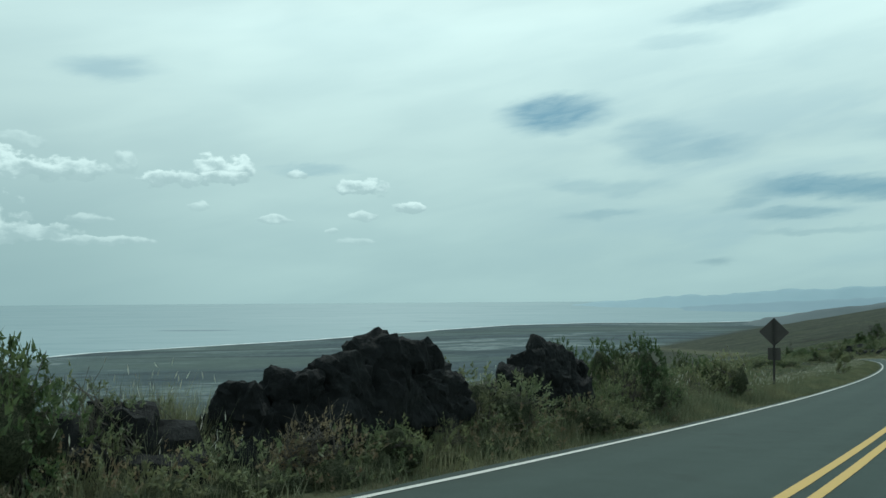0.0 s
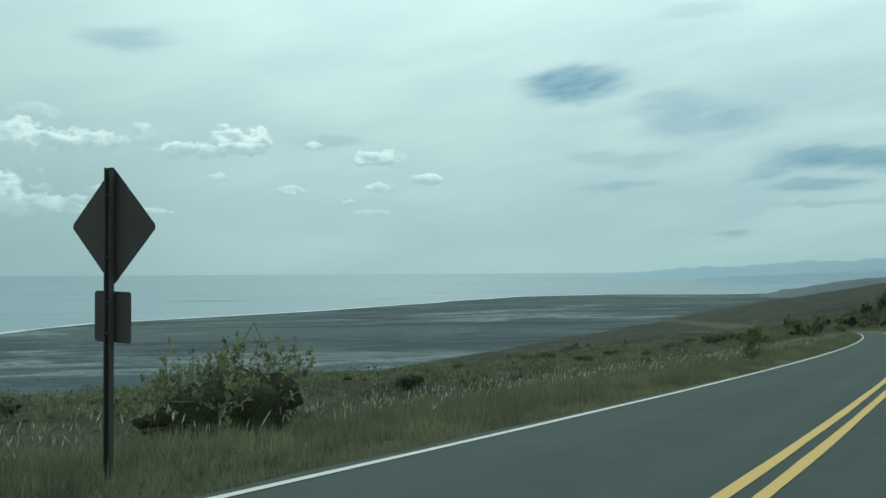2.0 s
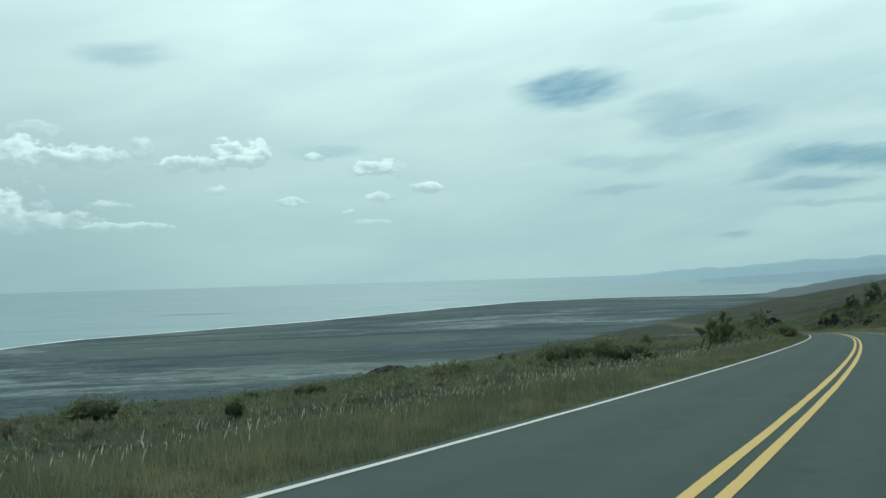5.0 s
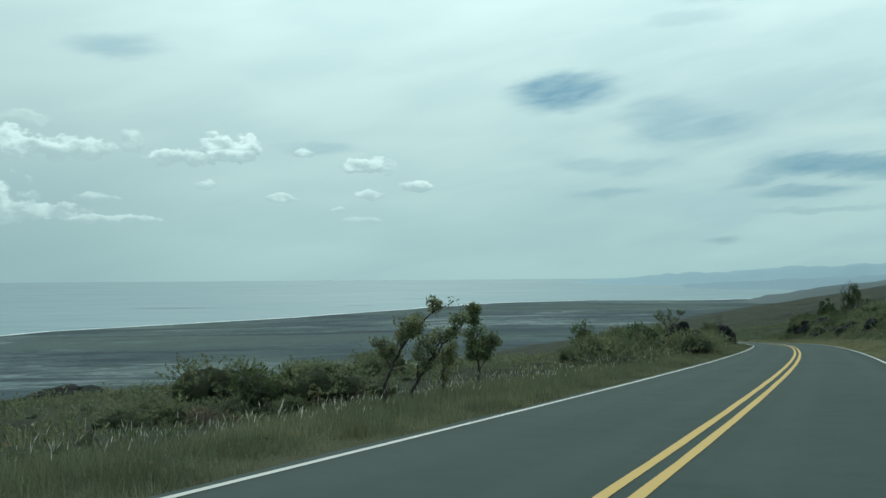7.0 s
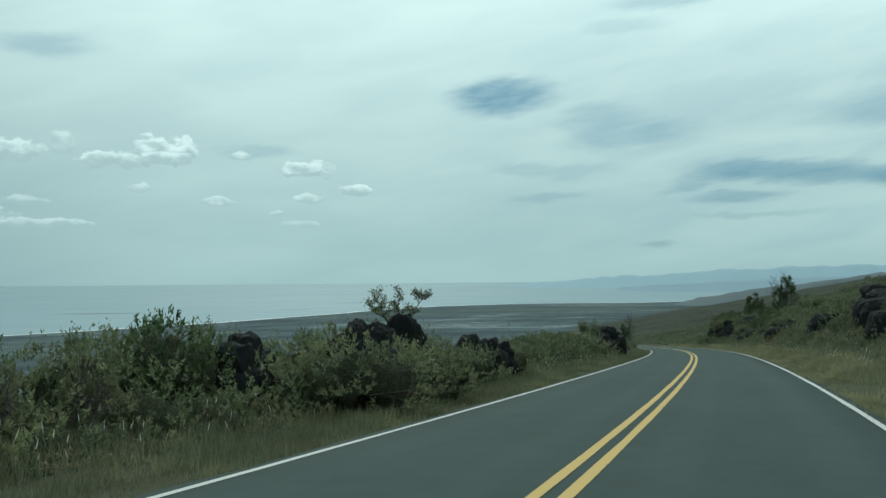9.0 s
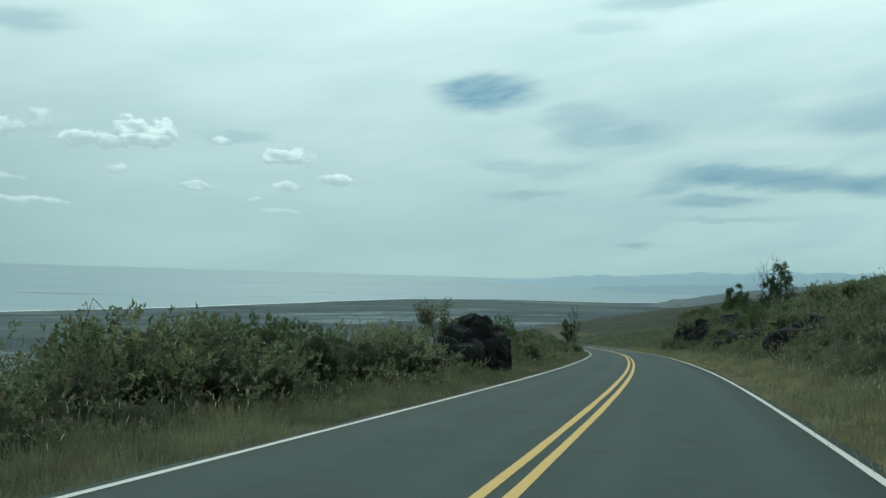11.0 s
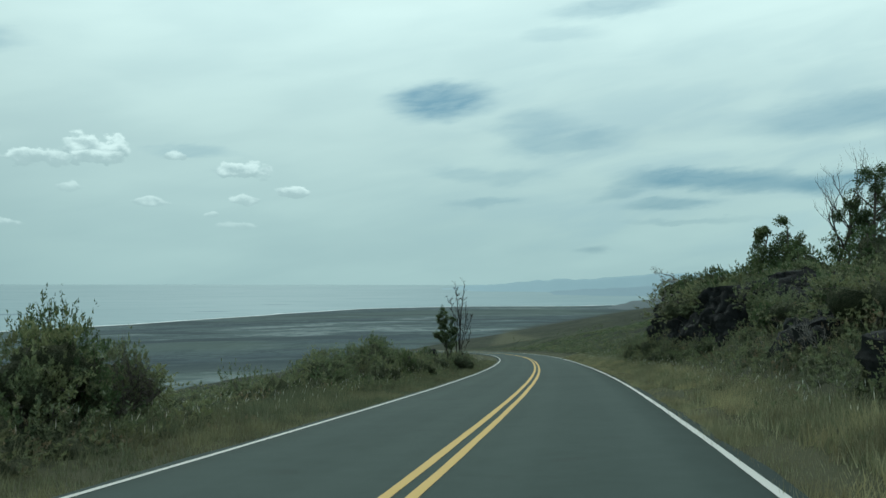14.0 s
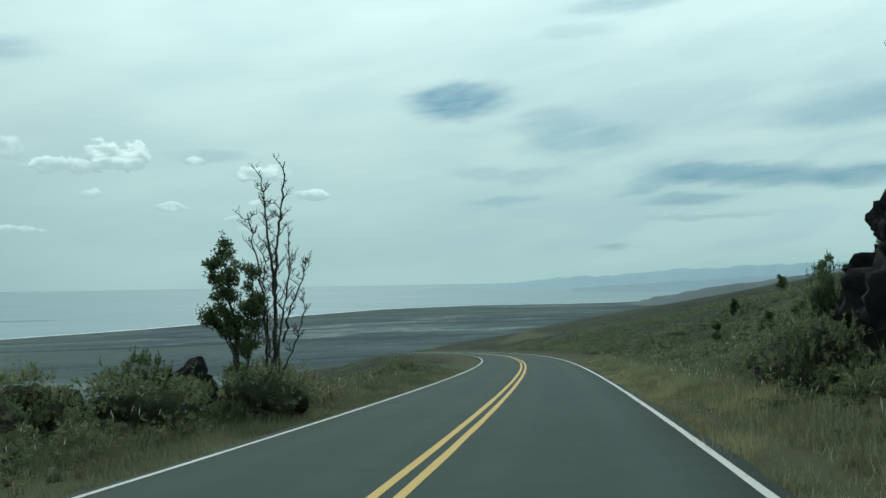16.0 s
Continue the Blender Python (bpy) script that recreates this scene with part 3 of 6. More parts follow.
def strip(d0, d1, lift, s0=-19.0, s1=459.0, step=1.5, thick=0.0, edge=0.0):
    s = np.arange(s0, s1, step)
    x, y, z, th, b = road_at(s)
    lx, ly = np.cos(th), np.sin(th)
    rnd = np.random.RandomState(int(abs(d0 * 100)) + 3)
    cols = []
    offs = np.linspace(d0, d1, 9 if thick else 2)
    for k, o in enumerate(offs):
        oo = o + (rnd.uniform(-edge, edge, len(s)) if k in (0, len(offs) - 1) else 0)
        cols.append(np.stack([x + lx * oo, y + ly * oo, z + b * oo + lift], 1))
    if thick:
        cols = [cols[0] - (0, 0, thick)] + cols + [cols[-1] - (0, 0, thick)]
        offs = np.concatenate([[d0], offs, [d1]])
    m, n = len(cols), len(s)
    v = np.stack(cols, 1).reshape(-1, 3)
    i = (np.arange(n - 1)[:, None] * m + np.arange(m - 1)).ravel()
    return v, np.stack([i, i + 1, i + 1 + m, i + m], 1), np.tile(offs, n)


def build_road():
    v, f, o = strip(-LANE_L - 0.20, LANE_R + 0.20, 0.0, thick=0.16, edge=0.05)
    me = mesh_from("road", v, f, False)
    set_attr(me, "lane", o)
    road = tagged(part("road", me, ASPHALT), "grey asphalt two-lane road curving down the hillside", "road", kind="structure")
    for nm, a, b, mt, lb in (("edge_line", -LANE_L - 0.05, -LANE_L + 0.05, WHITE, "white painted edge line"), ("edge_line", LANE_R - 0.05, LANE_R + 0.05, WHITE, "white painted edge line"),
                             ("centre_line", -0.19, -0.07, YELLOW, "yellow painted centre line"), ("centre_line", 0.07, 0.19, YELLOW, "yellow painted centre line")):
        v, f, o = strip(a, b, 0.006, edge=0.006)
        part(nm, mesh_from(nm, v, f), mt, road, lb)


def build_sea():
    r = np.concatenate([[0], np.geomspace(2, 9000, 60)])
    a = np.linspace(0, 2 * math.pi, 97)[:-1]
    v = [(0, 2000, SEA)] + [(q * math.cos(t), 2000 + q * math.sin(t), SEA) for q in r[1:] for t in a]
    n = len(a)
    f = [(1 + i * n + k, 1 + i * n + (k + 1) % n, 1 + (i + 1) * n + (k + 1) % n, 1 + (i + 1) * n + k) for i in range(len(r) - 2) for k in range(n)]
    tagged(part("water", mesh_from("water", v, f, True), WATER), "pale hazy ocean reaching the horizon", "ocean", kind="structure")
    # a thin line of surf along the shore
    t = np.linspace(0, 1, 700)
    ix = np.interp(t, [0, 1], [-1000, 1000])
    iy = np.interp(ix, COAST_X, COAST_Y)
    w = 3 + 9 * np.clip(vnoise(t * 90, t * 0 + 3, 8) * 2.2, 0, 1)
    v = np.concatenate([np.stack([ix + 6, iy - 6, ix * 0 + SEA + 0.5], 1), np.stack([ix - w * 0.7, iy + w, ix * 0 + SEA + 0.5], 1)])
    i = np.arange(len(t) - 1)
    tagged(part("surf", mesh_from("surf", v, np.stack([i, i + 1, i + 1 + len(t), i + len(t)], 1)), FOAM), "white surf along the lava shore", "surf", kind="structure")


def ridge(name, label, mat, azs, els, dist, base, eye, seed, rough):
    """A far hill as a mound with a crest at the bearings and heights given (degrees)."""
    n = 160
    az = np.linspace(azs[0], azs[-1], n)
    el = np.interp(az, azs, els)
    v = []
    depth = np.array([-0.10, -0.05, -0.02, 0.0, 0.03, 0.1])
    k = np.array([0.0, 0.55, 0.88, 1.0, 0.8, 0.0])
    for q, kk in zip(depth, k):
        dd = dist * (1 + q) + 60 * vnoise(az * 0.9, az * 0 + q * 40, seed)
        z = base + (eye[2] + dist * np.tan(np.radians(el)) - base) * kk + rough * vnoise(az * 1.7, az * 0 + q * 50, seed + 1) * (0.3 + kk * 0.7)
        v.append(np.stack([eye[0] + dd * np.sin(np.radians(az)), eye[1] + dd * np.cos(np.radians(az)), z], 1))
    v = np.concatenate(v)
    i = (np.arange(5)[:, None] * n + np.arange(n - 1)).ravel()
    tagged(part(name, mesh_from(name, v, np.stack([i, i + 1, i + 1 + n, i + n], 1), True), mat), label, "hill", kind="structure")


build_ground()
build_road()
build_sea()
EYE0 = (24.0, 37.0, -2.2)
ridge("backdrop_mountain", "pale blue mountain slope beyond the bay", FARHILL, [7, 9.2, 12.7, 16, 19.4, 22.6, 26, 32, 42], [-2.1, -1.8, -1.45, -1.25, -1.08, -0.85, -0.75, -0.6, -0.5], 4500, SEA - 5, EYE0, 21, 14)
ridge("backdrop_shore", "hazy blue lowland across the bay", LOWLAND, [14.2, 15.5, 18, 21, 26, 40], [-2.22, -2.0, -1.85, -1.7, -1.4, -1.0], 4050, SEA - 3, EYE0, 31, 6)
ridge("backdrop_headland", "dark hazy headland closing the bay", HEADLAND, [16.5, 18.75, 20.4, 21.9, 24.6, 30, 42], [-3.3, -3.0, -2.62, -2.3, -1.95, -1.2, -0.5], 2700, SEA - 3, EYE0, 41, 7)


# ---- plants and rocks ----
def tube(pts, rad, sides=5):
    """Verts and faces of a tapered limb along points."""
    pts = np.asarray(pts, float)
    v = []
    t = np.gradient(pts, axis=0)
    t /= np.linalg.norm(t, axis=1)[:, None] + 1e-9
    up = np.array([0.31, 0.22, 0.93])
    for p, d, r in zip(pts, t, rad):
        a = np.cross(d, up)
        a /= np.linalg.norm(a) + 1e-9
        b = np.cross(d, a)
        w = np.arange(sides) * 2 * math.pi / sides
        v.append(p + r * (np.cos(w)[:, None] * a + np.sin(w)[:, None] * b))
    n = len(pts)
    f = [(i * sides + k, i * sides + (k + 1) % sides, (i + 1) * sides + (k + 1) % sides, (i + 1) * sides + k) for i in range(n - 1) for k in range(sides)]
    return np.concatenate(v), np.array(f)


def join(parts):
    V, F, o = [], [], 0
    for v, f in parts:
        V.append(v)
        F.append(f + o)
        o += len(v)
    return np.concatenate(V), np.concatenate(F)


def leaves(centres, radius, count, size, rnd, flat=0.8):
    """Small pointed leaf blades scattered in clumps round the centres."""
    c = np.repeat(np.asarray(centres, float), count, 0)
    n = len(c)
    off = rnd.normal(size=(n, 3))
    off /= np.linalg.norm(off, axis=1)[:, None] + 1e-9
    off *= (rnd.uniform(0.25, 1.0, (n, 1)) ** 0.6) * radius * np.array([1, 1, flat])
    p = c + off
    a = off / (np.linalg.norm(off, axis=1)[:, None] + 1e-9) + rnd.normal(size=(n, 3)) * 0.7
    a /= np.linalg.norm(a, axis=1)[:, None]
    b = np.cross(a, rnd.normal(size=(n, 3)))
    b /= np.linalg.norm(b, axis=1)[:, None] + 1e-9
    s = size * rnd.uniform(0.6, 1.35, (n, 1))
    v = np.stack([p + b * s * 0.36, p + a * s * 1.2, p - b * s * 0.36], 1).reshape(-1, 3)
    return v, np.arange(3 * n).reshape(-1, 3)


def limbs(rnd, base, way, length, radius, levels, kids, wob=0.25, up=0.15, shrink=0.62, angle=0.7, low=0.35, cone=0.0):
    """A branching skeleton: pieces of wood and the ends of the twigs."""
    wood, tips = [], []
    todo = [(np.array(base, float), np.array(way, float), length, radius, 0)]
    while todo:
        p, d, ln, r, lv = todo.pop()
        n = 6 if lv == 0 else 4
        pts, rad = [p.copy()], [r]
        d = d / np.linalg.norm(d)
        for i in range(n):
            d = d + rnd.normal(size=3) * wob * 0.5 + np.array([0, 0, up * 0.3])
            d /= np.linalg.norm(d)
            pts.append(pts[-1] + d * ln / n)
            rad.append(r * (1 - 0.62 * (i + 1) / n))
        wood.append(tube(pts, rad, 6 if lv == 0 else (5 if lv == 1 else 3)))
        if lv >= levels:
            tips.append(pts[-1])
            tips.append(pts[-2])
            continue
        tips.append(pts[-1])
        for _ in range(kids[lv]):
            q = (rnd.uniform(low, 1.0) if lv == 0 else rnd.uniform(0.35, 1.0)) * n
            i = min(int(q), n - 1)
            at = pts[i] + (pts[i + 1] - pts[i]) * (q - i)
            side = rnd.normal(size=3)
            side -= d * side.dot(d)
            side /= np.linalg.norm(side) + 1e-9
            nd = d * math.cos(angle) + side * math.sin(angle) + np.array([0, 0, up])
            todo.append((at, nd, ln * shrink * rnd.uniform(0.7, 1.15) * (1 + cone * (0.45 - q / n) if lv == 0 else 1), max(rad[i] * 0.6, 0.006), lv + 1))
    return wood, np.array(tips)


def sprigs(c, way, count, length, size, rnd, spread=0.9):
    """Leafy shoots: narrow leaves set along short axes that start at c."""
    n = len(c)
    way = way / (np.linalg.norm(way, axis=1)[:, None] + 1e-9)
    c, w = np.repeat(c, count, 0), np.repeat(way, count, 0)
    m = n * count
    ln = np.repeat(np.broadcast_to(length, (n,)), count)[:, None]
    p = c + w * ln * rnd.uniform(0, 1, (m, 1)) ** 0.8 + rnd.normal(size=(m, 3)) * size * 0.35
    a = w * 0.75 + rnd.normal(size=(m, 3)) * spread * 0.62
    a /= np.linalg.norm(a, axis=1)[:, None] + 1e-9
    b = np.cross(a, rnd.normal(size=(m, 3)))
    b /= np.linalg.norm(b, axis=1)[:, None] + 1e-9
    s = size * rnd.uniform(0.6, 1.35, (m, 1))
    v = np.stack([p + b * s * 0.34, p + a * s * 1.35, p - b * s * 0.34], 1).reshape(-1, 3)
    return v, np.arange(3 * m).reshape(-1, 3)


def lump_skin(c, lr, n, rnd, flat=0.85):
    """Points over the outside of a heap of round lumps, with the way out of each."""
    k = rnd.choice(len(c), n * 2, p=lr**2 / (lr**2).sum())
    u = rnd.normal(size=(n * 2, 3))
    u /= np.linalg.norm(u, axis=1)[:, None]
    u[:, 2] = np.where(u[:, 2] < -0.75, -u[:, 2], u[:, 2])
    p = c[k] + u * (lr[k] * rnd.uniform(0.66, 1.0, n * 2))[:, None] * (1, 1, flat)
    inside = ((np.linalg.norm((p[:, None] - c[None]) / (1, 1, flat), axis=2) / lr[None]) < 0.62).any(1)
    p, u = p[~inside][:n], u[~inside][:n]
    return p, u + (0, 0, 0.45)


def unit_ball(sub):
    bm = bmesh.new()
    bmesh.ops.create_icosphere(bm, subdivisions=sub, radius=1.0)
    v, f = np.array([q.co[:] for q in bm.verts]), np.array([[q.index for q in t.verts] for t in bm.faces])
    bm.free()
    return v, f


BALL1, BALL3 = unit_ball(1), unit_ball(3)


def bush(seed, r, h, mat, label, size=0.05, dens=1.0, stems=6, category="bush", bare=0.0):
    """A shrub: stems, a shade-coloured core of dead twigs and leafy shoots over uneven lumps, some standing out of the
    outline.
    """
    rnd = np.random.RandomState(seed)
    n = 11
    a, q = rnd.uniform(0, 6.283, n), rnd.uniform(0.25, 1.0, n) ** 0.6
    lr = r * rnd.uniform(0.24, 0.46, n)
    c = np.stack([np.cos(a) * q * (r - lr * 0.8), np.sin(a) * q * (r - lr * 0.8), h * (0.22 + rnd.uniform(0.0, 0.46, n) * (1.15 - 0.6 * q))], 1)
    c[0], lr[0] = (0, 0, h * 0.55), r * 0.42
    count = 12
    size = size * 0.86
    p, way = lump_skin(c, lr, int(dens * 245 * (1 - bare)), rnd)
    ln = np.where(rnd.uniform(size=len(p)) < 0.14, rnd.uniform(0.16, 0.34, len(p)), rnd.uniform(0.06, 0.16, len(p))) * r
    lv, lf = sprigs(p, way, count, ln, size, rnd)
    wood = []
    for k in range(stems + 4):
        e = c[k % n] + rnd.normal(size=3) * 0.12 * r
        mid = e * (0.45, 0.45, 0.5) + rnd.normal(size=3) * 0.07 * r
        wood.append(tube([(rnd.normal() * 0.06 * r, rnd.normal() * 0.06 * r, -0.12), mid, e], [0.028 * h ** 0.5, 0.018 * h ** 0.5, 0.008], 4))
        for i in rnd.choice(len(p), 3 if not bare else 14):
            f = rnd.uniform(0.2, 0.9)
            at = mid * (1 - f) + e * f
            tip = p[i] + way[i] * ln[i] * (0.8 if not bare else rnd.uniform(0.5, 2.2))
            wood.append(tube([at, (at + tip) / 2 + rnd.normal(size=3) * 0.06 * r, tip], [0.010, 0.007, 0.003], 3))
    wv, wf = join(wood)
    lv[:, 2] = np.maximum(lv[:, 2], -0.05)
    k = h / np.percentile(lv[:, 2], 99.6)
    lv[:, 2] *= k
    wv[:, 2] *= k
    ob = thing("bush", label, category)
    part("wood", mesh_from("wood", wv, wf, True), BARK, ob)
    part("foliage", mesh_from("foliage", lv, lf), mat, ob)
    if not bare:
        # one lobed filler core that follows the lumps, dark for the shade between twigs
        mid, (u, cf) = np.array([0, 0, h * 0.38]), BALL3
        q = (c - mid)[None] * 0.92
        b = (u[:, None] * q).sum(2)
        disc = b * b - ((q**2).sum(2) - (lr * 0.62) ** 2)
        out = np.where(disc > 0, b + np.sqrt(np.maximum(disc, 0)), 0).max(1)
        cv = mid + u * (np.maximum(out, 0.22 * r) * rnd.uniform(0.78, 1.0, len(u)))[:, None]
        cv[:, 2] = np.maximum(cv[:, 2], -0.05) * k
        part("inner_growth", mesh_from("inner_growth", cv, cf), INNER, ob, "filler core of dead twigs, coloured dark for the shrub's inner shade")
    return ob


def tree(seed, h, r, mat, label, levels=3, kids=(6, 4, 3), lean=(0.0, 0.0), trunk=0.06, size=0.12, per=26, bare=False, angle=0.75, up=0.2, crown_from=0.0, bark=None, shrink=0.58, rad=0.26, wob=0.16, low=0.35, cone=0.0, reach=0.0):
    rnd = np.random.RandomState(seed)
    wood, tips = limbs(rnd, (0, 0, -0.25), (lean[0], lean[1], 1), reach or h * 0.72, trunk, levels - 1, kids, wob, up, shrink, angle, low, cone)
    e = thing("dead_tree" if bare else "tree", label, "tree")
    bk = bark or (DEADWOOD if bare else BARK)
    top = max(v[:, 2].max() for v, _ in wood) + (0.0 if bare else rad * r * 0.6)
    k = np.array([1, 1, h / top])
    part("trunk", mesh_from("trunk", wood[0][0] * k, wood[0][1], True), bk, e)
    # each main limb with its twigs is a part
    n = kids[0]
    per_limb = np.array_split(np.arange(1, len(wood)), n)
    for ix in per_limb:
        v, f = join([wood[i] for i in ix])
        part("limb", mesh_from("limb", v * k, f, True), bk, e)
    if not bare:
        tips = tips[tips[:, 2] > crown_from * h] * k
        part("crown", mesh_from("crown", *leaves(tips, rad * r, per, size, rnd)), mat, e)
    return e


def rock_mesh(seed, sx, sy, sz, lumps=5, sub=4, jag=0.35, taper=0.45, square=0.0):
    """A craggy block of lava: broken lumps merged into one skin."""
    rnd = np.random.RandomState(seed)
    bm = bmesh.new()
    bmesh.ops.create_icosphere(bm, subdivisions=sub, radius=1.0)
    u = np.array([v.co[:] for v in bm.verts])
    r = np.zeros(len(u))
    for k in range(lumps):
        c = np.array([rnd.uniform(-0.55, 0.55), rnd.uniform(-0.55, 0.55), rnd.uniform(-0.1, 0.12)]) if k else np.zeros(3)
        R = rnd.uniform(0.42, 0.62) if k else 0.74
        # flat broken faces
        pl = rnd.normal(size=(14, 3))
        pl /= np.linalg.norm(pl, axis=1)[:, None]
        lim = R * rnd.uniform(0.68, 1.05, 14)
        bq = u @ c
        disc = bq * bq - (c @ c - R * R)
        t = np.where(disc > 0, bq + np.sqrt(np.maximum(disc, 0)), 0)
        dn = u @ pl.T
        hi = np.where(dn > 1e-3, (lim + pl @ c)[None, :] / np.maximum(dn, 1e-3), 9.0).min(1)
        r = np.maximum(r, np.minimum(t, np.maximum(hi, 0)))
    r = np.maximum(r, 0.2)
    if square:
        r = r * ((np.abs(u) ** 5).sum(1) ** -0.2) ** square
    off = Vector(rnd.uniform(-50, 50, 3))
    for v, q in zip(bm.verts, r):
        P = Vector(v.co) * float(q)
        f = 1 + jag * (1 - 0.6 * max(0.0, v.co.z)) * (noise.fractal(P * 2.4 + off, 0.8, 2.1, 7) * 0.5 + abs(noise.noise(P * 6 + off)) * 0.28) + 0.12 * (round(noise.noise(P * 3.6 + off) * 4) / 4)
        k = 1.25 * (1 + taper * (0.35 - 0.75 * P.z))
        v.co = Vector((P.x * f * sx * k, P.y * f * sy * k, P.z * f * sz * 1.2))
    me = bpy.data.meshes.new("lava_rock")
    bm.to_mesh(me)
    bm.free()
    return me


def lava_block(seed, sx, sy, sz, sub=3):
    """One angular block: a rough cube split by flat breaks, pitted and chipped."""
    rnd = np.random.RandomState(seed)
    bm = bmesh.new()
    bmesh.ops.create_icosphere(bm, subdivisions=sub, radius=1.0)
    u = np.array([v.co[:] for v in bm.verts])
    pl = np.concatenate([np.eye(3), -np.eye(3), rnd.normal(size=(9, 3))])
    pl[:6] += rnd.normal(size=(6, 3)) * 0.16
    pl /= np.linalg.norm(pl, axis=1)[:, None]
    lim = np.concatenate([rnd.uniform(0.82, 1.0, 6), rnd.uniform(0.86, 1.25, 9)])
    dn = u @ pl.T
    r = np.where(dn > 1e-3, lim[None] / np.maximum(dn, 1e-3), 9.0).min(1)
    r = np.minimum(r, 1.22)
    off = Vector(rnd.uniform(-50, 50, 3))
    k = 1.0 / max(sx, sy, sz)
    for v, q in zip(bm.verts, r):
        P = Vector((v.co.x * sx, v.co.y * sy, v.co.z * sz)) * float(q)
        step = round(noise.noise(P * 1.9 + off) * 3) / 3
        f = 1 + k * (0.09 * step + 0.085 * noise.fractal(P * 3.4 + off, 0.75, 2.2, 6) - 0.10 * abs(noise.noise(P * 7 + off)))
        v.co = P * f
    me = bpy.data.meshes.new("lava_block")
    bm.to_mesh(me)
    bm.free()
    return me


def outcrop(seed, ridge, label, size=0.5, fill=3, sub=3):
    """A heap of lava blocks whose highest blocks stand along a ridge of (s, d, height over the ground)."""
    rnd = np.random.RandomState(seed)
    x0, y0 = sd(*np.mean([q[:2] for q in ridge], 0))
    z0 = gz(x0, y0)
    ob = thing("lava_outcrop", label, "rock", at=pose(x0, y0, z0))
    turn = math.degrees(float(road_at(ridge[0][0])[3]))
    k = seed * 100
    for s, d, h in ridge:
        x, y = sd(s, d)
        g = gz(x, y)
        rows = [(0.0, 0.0, h, 1.0)]
        for _ in range(fill):
            f = rnd.uniform(0.3, 0.86)
            w = size * (0.5 + 1.5 * (1 - f))
            rows.append((rnd.uniform(-w, w), rnd.uniform(-w, w), h * f, rnd.uniform(0.85, 1.35)))
        rows.append((rnd.uniform(-0.2, 0.2), rnd.uniform(-0.2, 0.2), h * 0.72, 1.55))
        for dx, dy, top, q in rows:
            k += 1
            sx, sy, sz = (size * q * rnd.uniform(0.75, 1.2) for _ in range(3))
            sz = max(sz, 0.34 * top)
            sx, sy = max(sx, 0.62 * sz), max(sy, 0.62 * sz)
            me = lava_block(k, sx, sy, sz, sub if top > 0.5 * h else 3)
            b = part("lava_block", me, ROCK, ob)
            zt = max(v.co.z for v in me.vertices)
            b.matrix_basis = pose(x + dx - x0, y + dy - y0, g + top - zt - z0, rnd.normal() * 5, rnd.normal() * 5, turn + rnd.normal() * 16)
    return ob


def rock(seed, s, d, sx, sy, h, turn=0.0, lumps=5, label="black craggy lava outcrop among the grass", jag=0.35, deep=0.8, square=0.0, taper=0.45):
    """A rock whose top stands h metres over the ground."""
    x, y = sd(s, d)
    me = rock_mesh(seed, sx, sy, h * deep, lumps, 5 if s < 320 and abs(d) < 20 else 4, jag, taper, square)
    ob = part("lava_rock", me, ROCK)
    ob.matrix_basis = pose(x, y, gz(x, y) + h - max(v.co.z for v in me.vertices), 0, 0, turn)
    return tagged(ob, label, "rock")


def cliff(seed, plan, label):
    """A broken lava face along the road: foot (s, d) and height at points of its run."""
    rnd = np.random.RandomState(seed)
    q = np.array([(*sd(s, d), h) for s, d, h in plan])
    run = np.concatenate([[0], np.cumsum(np.hypot(*np.diff(q[:, :2], axis=0).T))])
    n, m = int(run[-1] / 0.11), 44
    a = np.linspace(0, run[-1], n)
    x, y, h = (np.interp(a, run, q[:, k]) for k in range(3))
    for _ in range(14):
        x[1:-1], y[1:-1] = (x[:-2] + 2 * x[1:-1] + x[2:]) / 4, (y[:-2] + 2 * y[1:-1] + y[2:]) / 4
    tx, ty = np.gradient(x), np.gradient(y)
    ln = np.hypot(tx, ty)
    ox, oy = ty / ln, -tx / ln
    foot = ground(x, y, False)[0]
    w = np.linspace(0, 1, m)
    up = np.clip(w / 0.72, 0, 1)
    back = 0.85 * up + np.clip((w - 0.72) / 0.28, 0, 1) * 3.0
    rise = np.clip((w - 0.72) / 0.28, 0, 1) * 0.25
    off = Vector(rnd.uniform(-40, 40, 3))
    v = np.empty((n, m, 3))
    for i in range(n):
        hh = h[i] + 0.45 * noise.noise(Vector((a[i] * 0.55, 3.0, 0)) + off)
        for j in range(m):
            z = foot[i] - 0.5 + (hh + 0.5) * (up[j] + rise[j] * up[j])
            P = Vector((a[i] * 1.15, z * 0.72, back[j]))
            dist, cell = noise.voronoi(P * 0.85 + off)
            c2 = noise.voronoi(P * 2.3 + off)
            push = 0.50 * noise.cell(cell[0] * 7.0) + 0.30 * noise.cell(c2[1][0] * 7.0) - 0.25 * max(0.0, 0.12 - (dist[1] - dist[0])) / 0.12 - 0.10 * max(0.0, 0.10 - (c2[0][1] - c2[0][0])) / 0.10
            push += 0.16 * noise.fractal(P * 2.2 + off, 0.8, 2.1, 5)
            b_ = back[j] - push * (1 - 0.6 * rise[j] * 4)
            v[i, j] = (x[i] + ox[i] * b_, y[i] + oy[i] * b_, z + 0.25 * push * up[j])
    k = (np.arange(n - 1)[:, None] * m + np.arange(m - 1)).ravel()
    ob = part("lava_cliff", mesh_from("lava_cliff", v.reshape(-1, 3), np.stack([k, k + 1, k + m + 1, k + m], 1)), ROCK)
    return tagged(ob, label, "cliff")


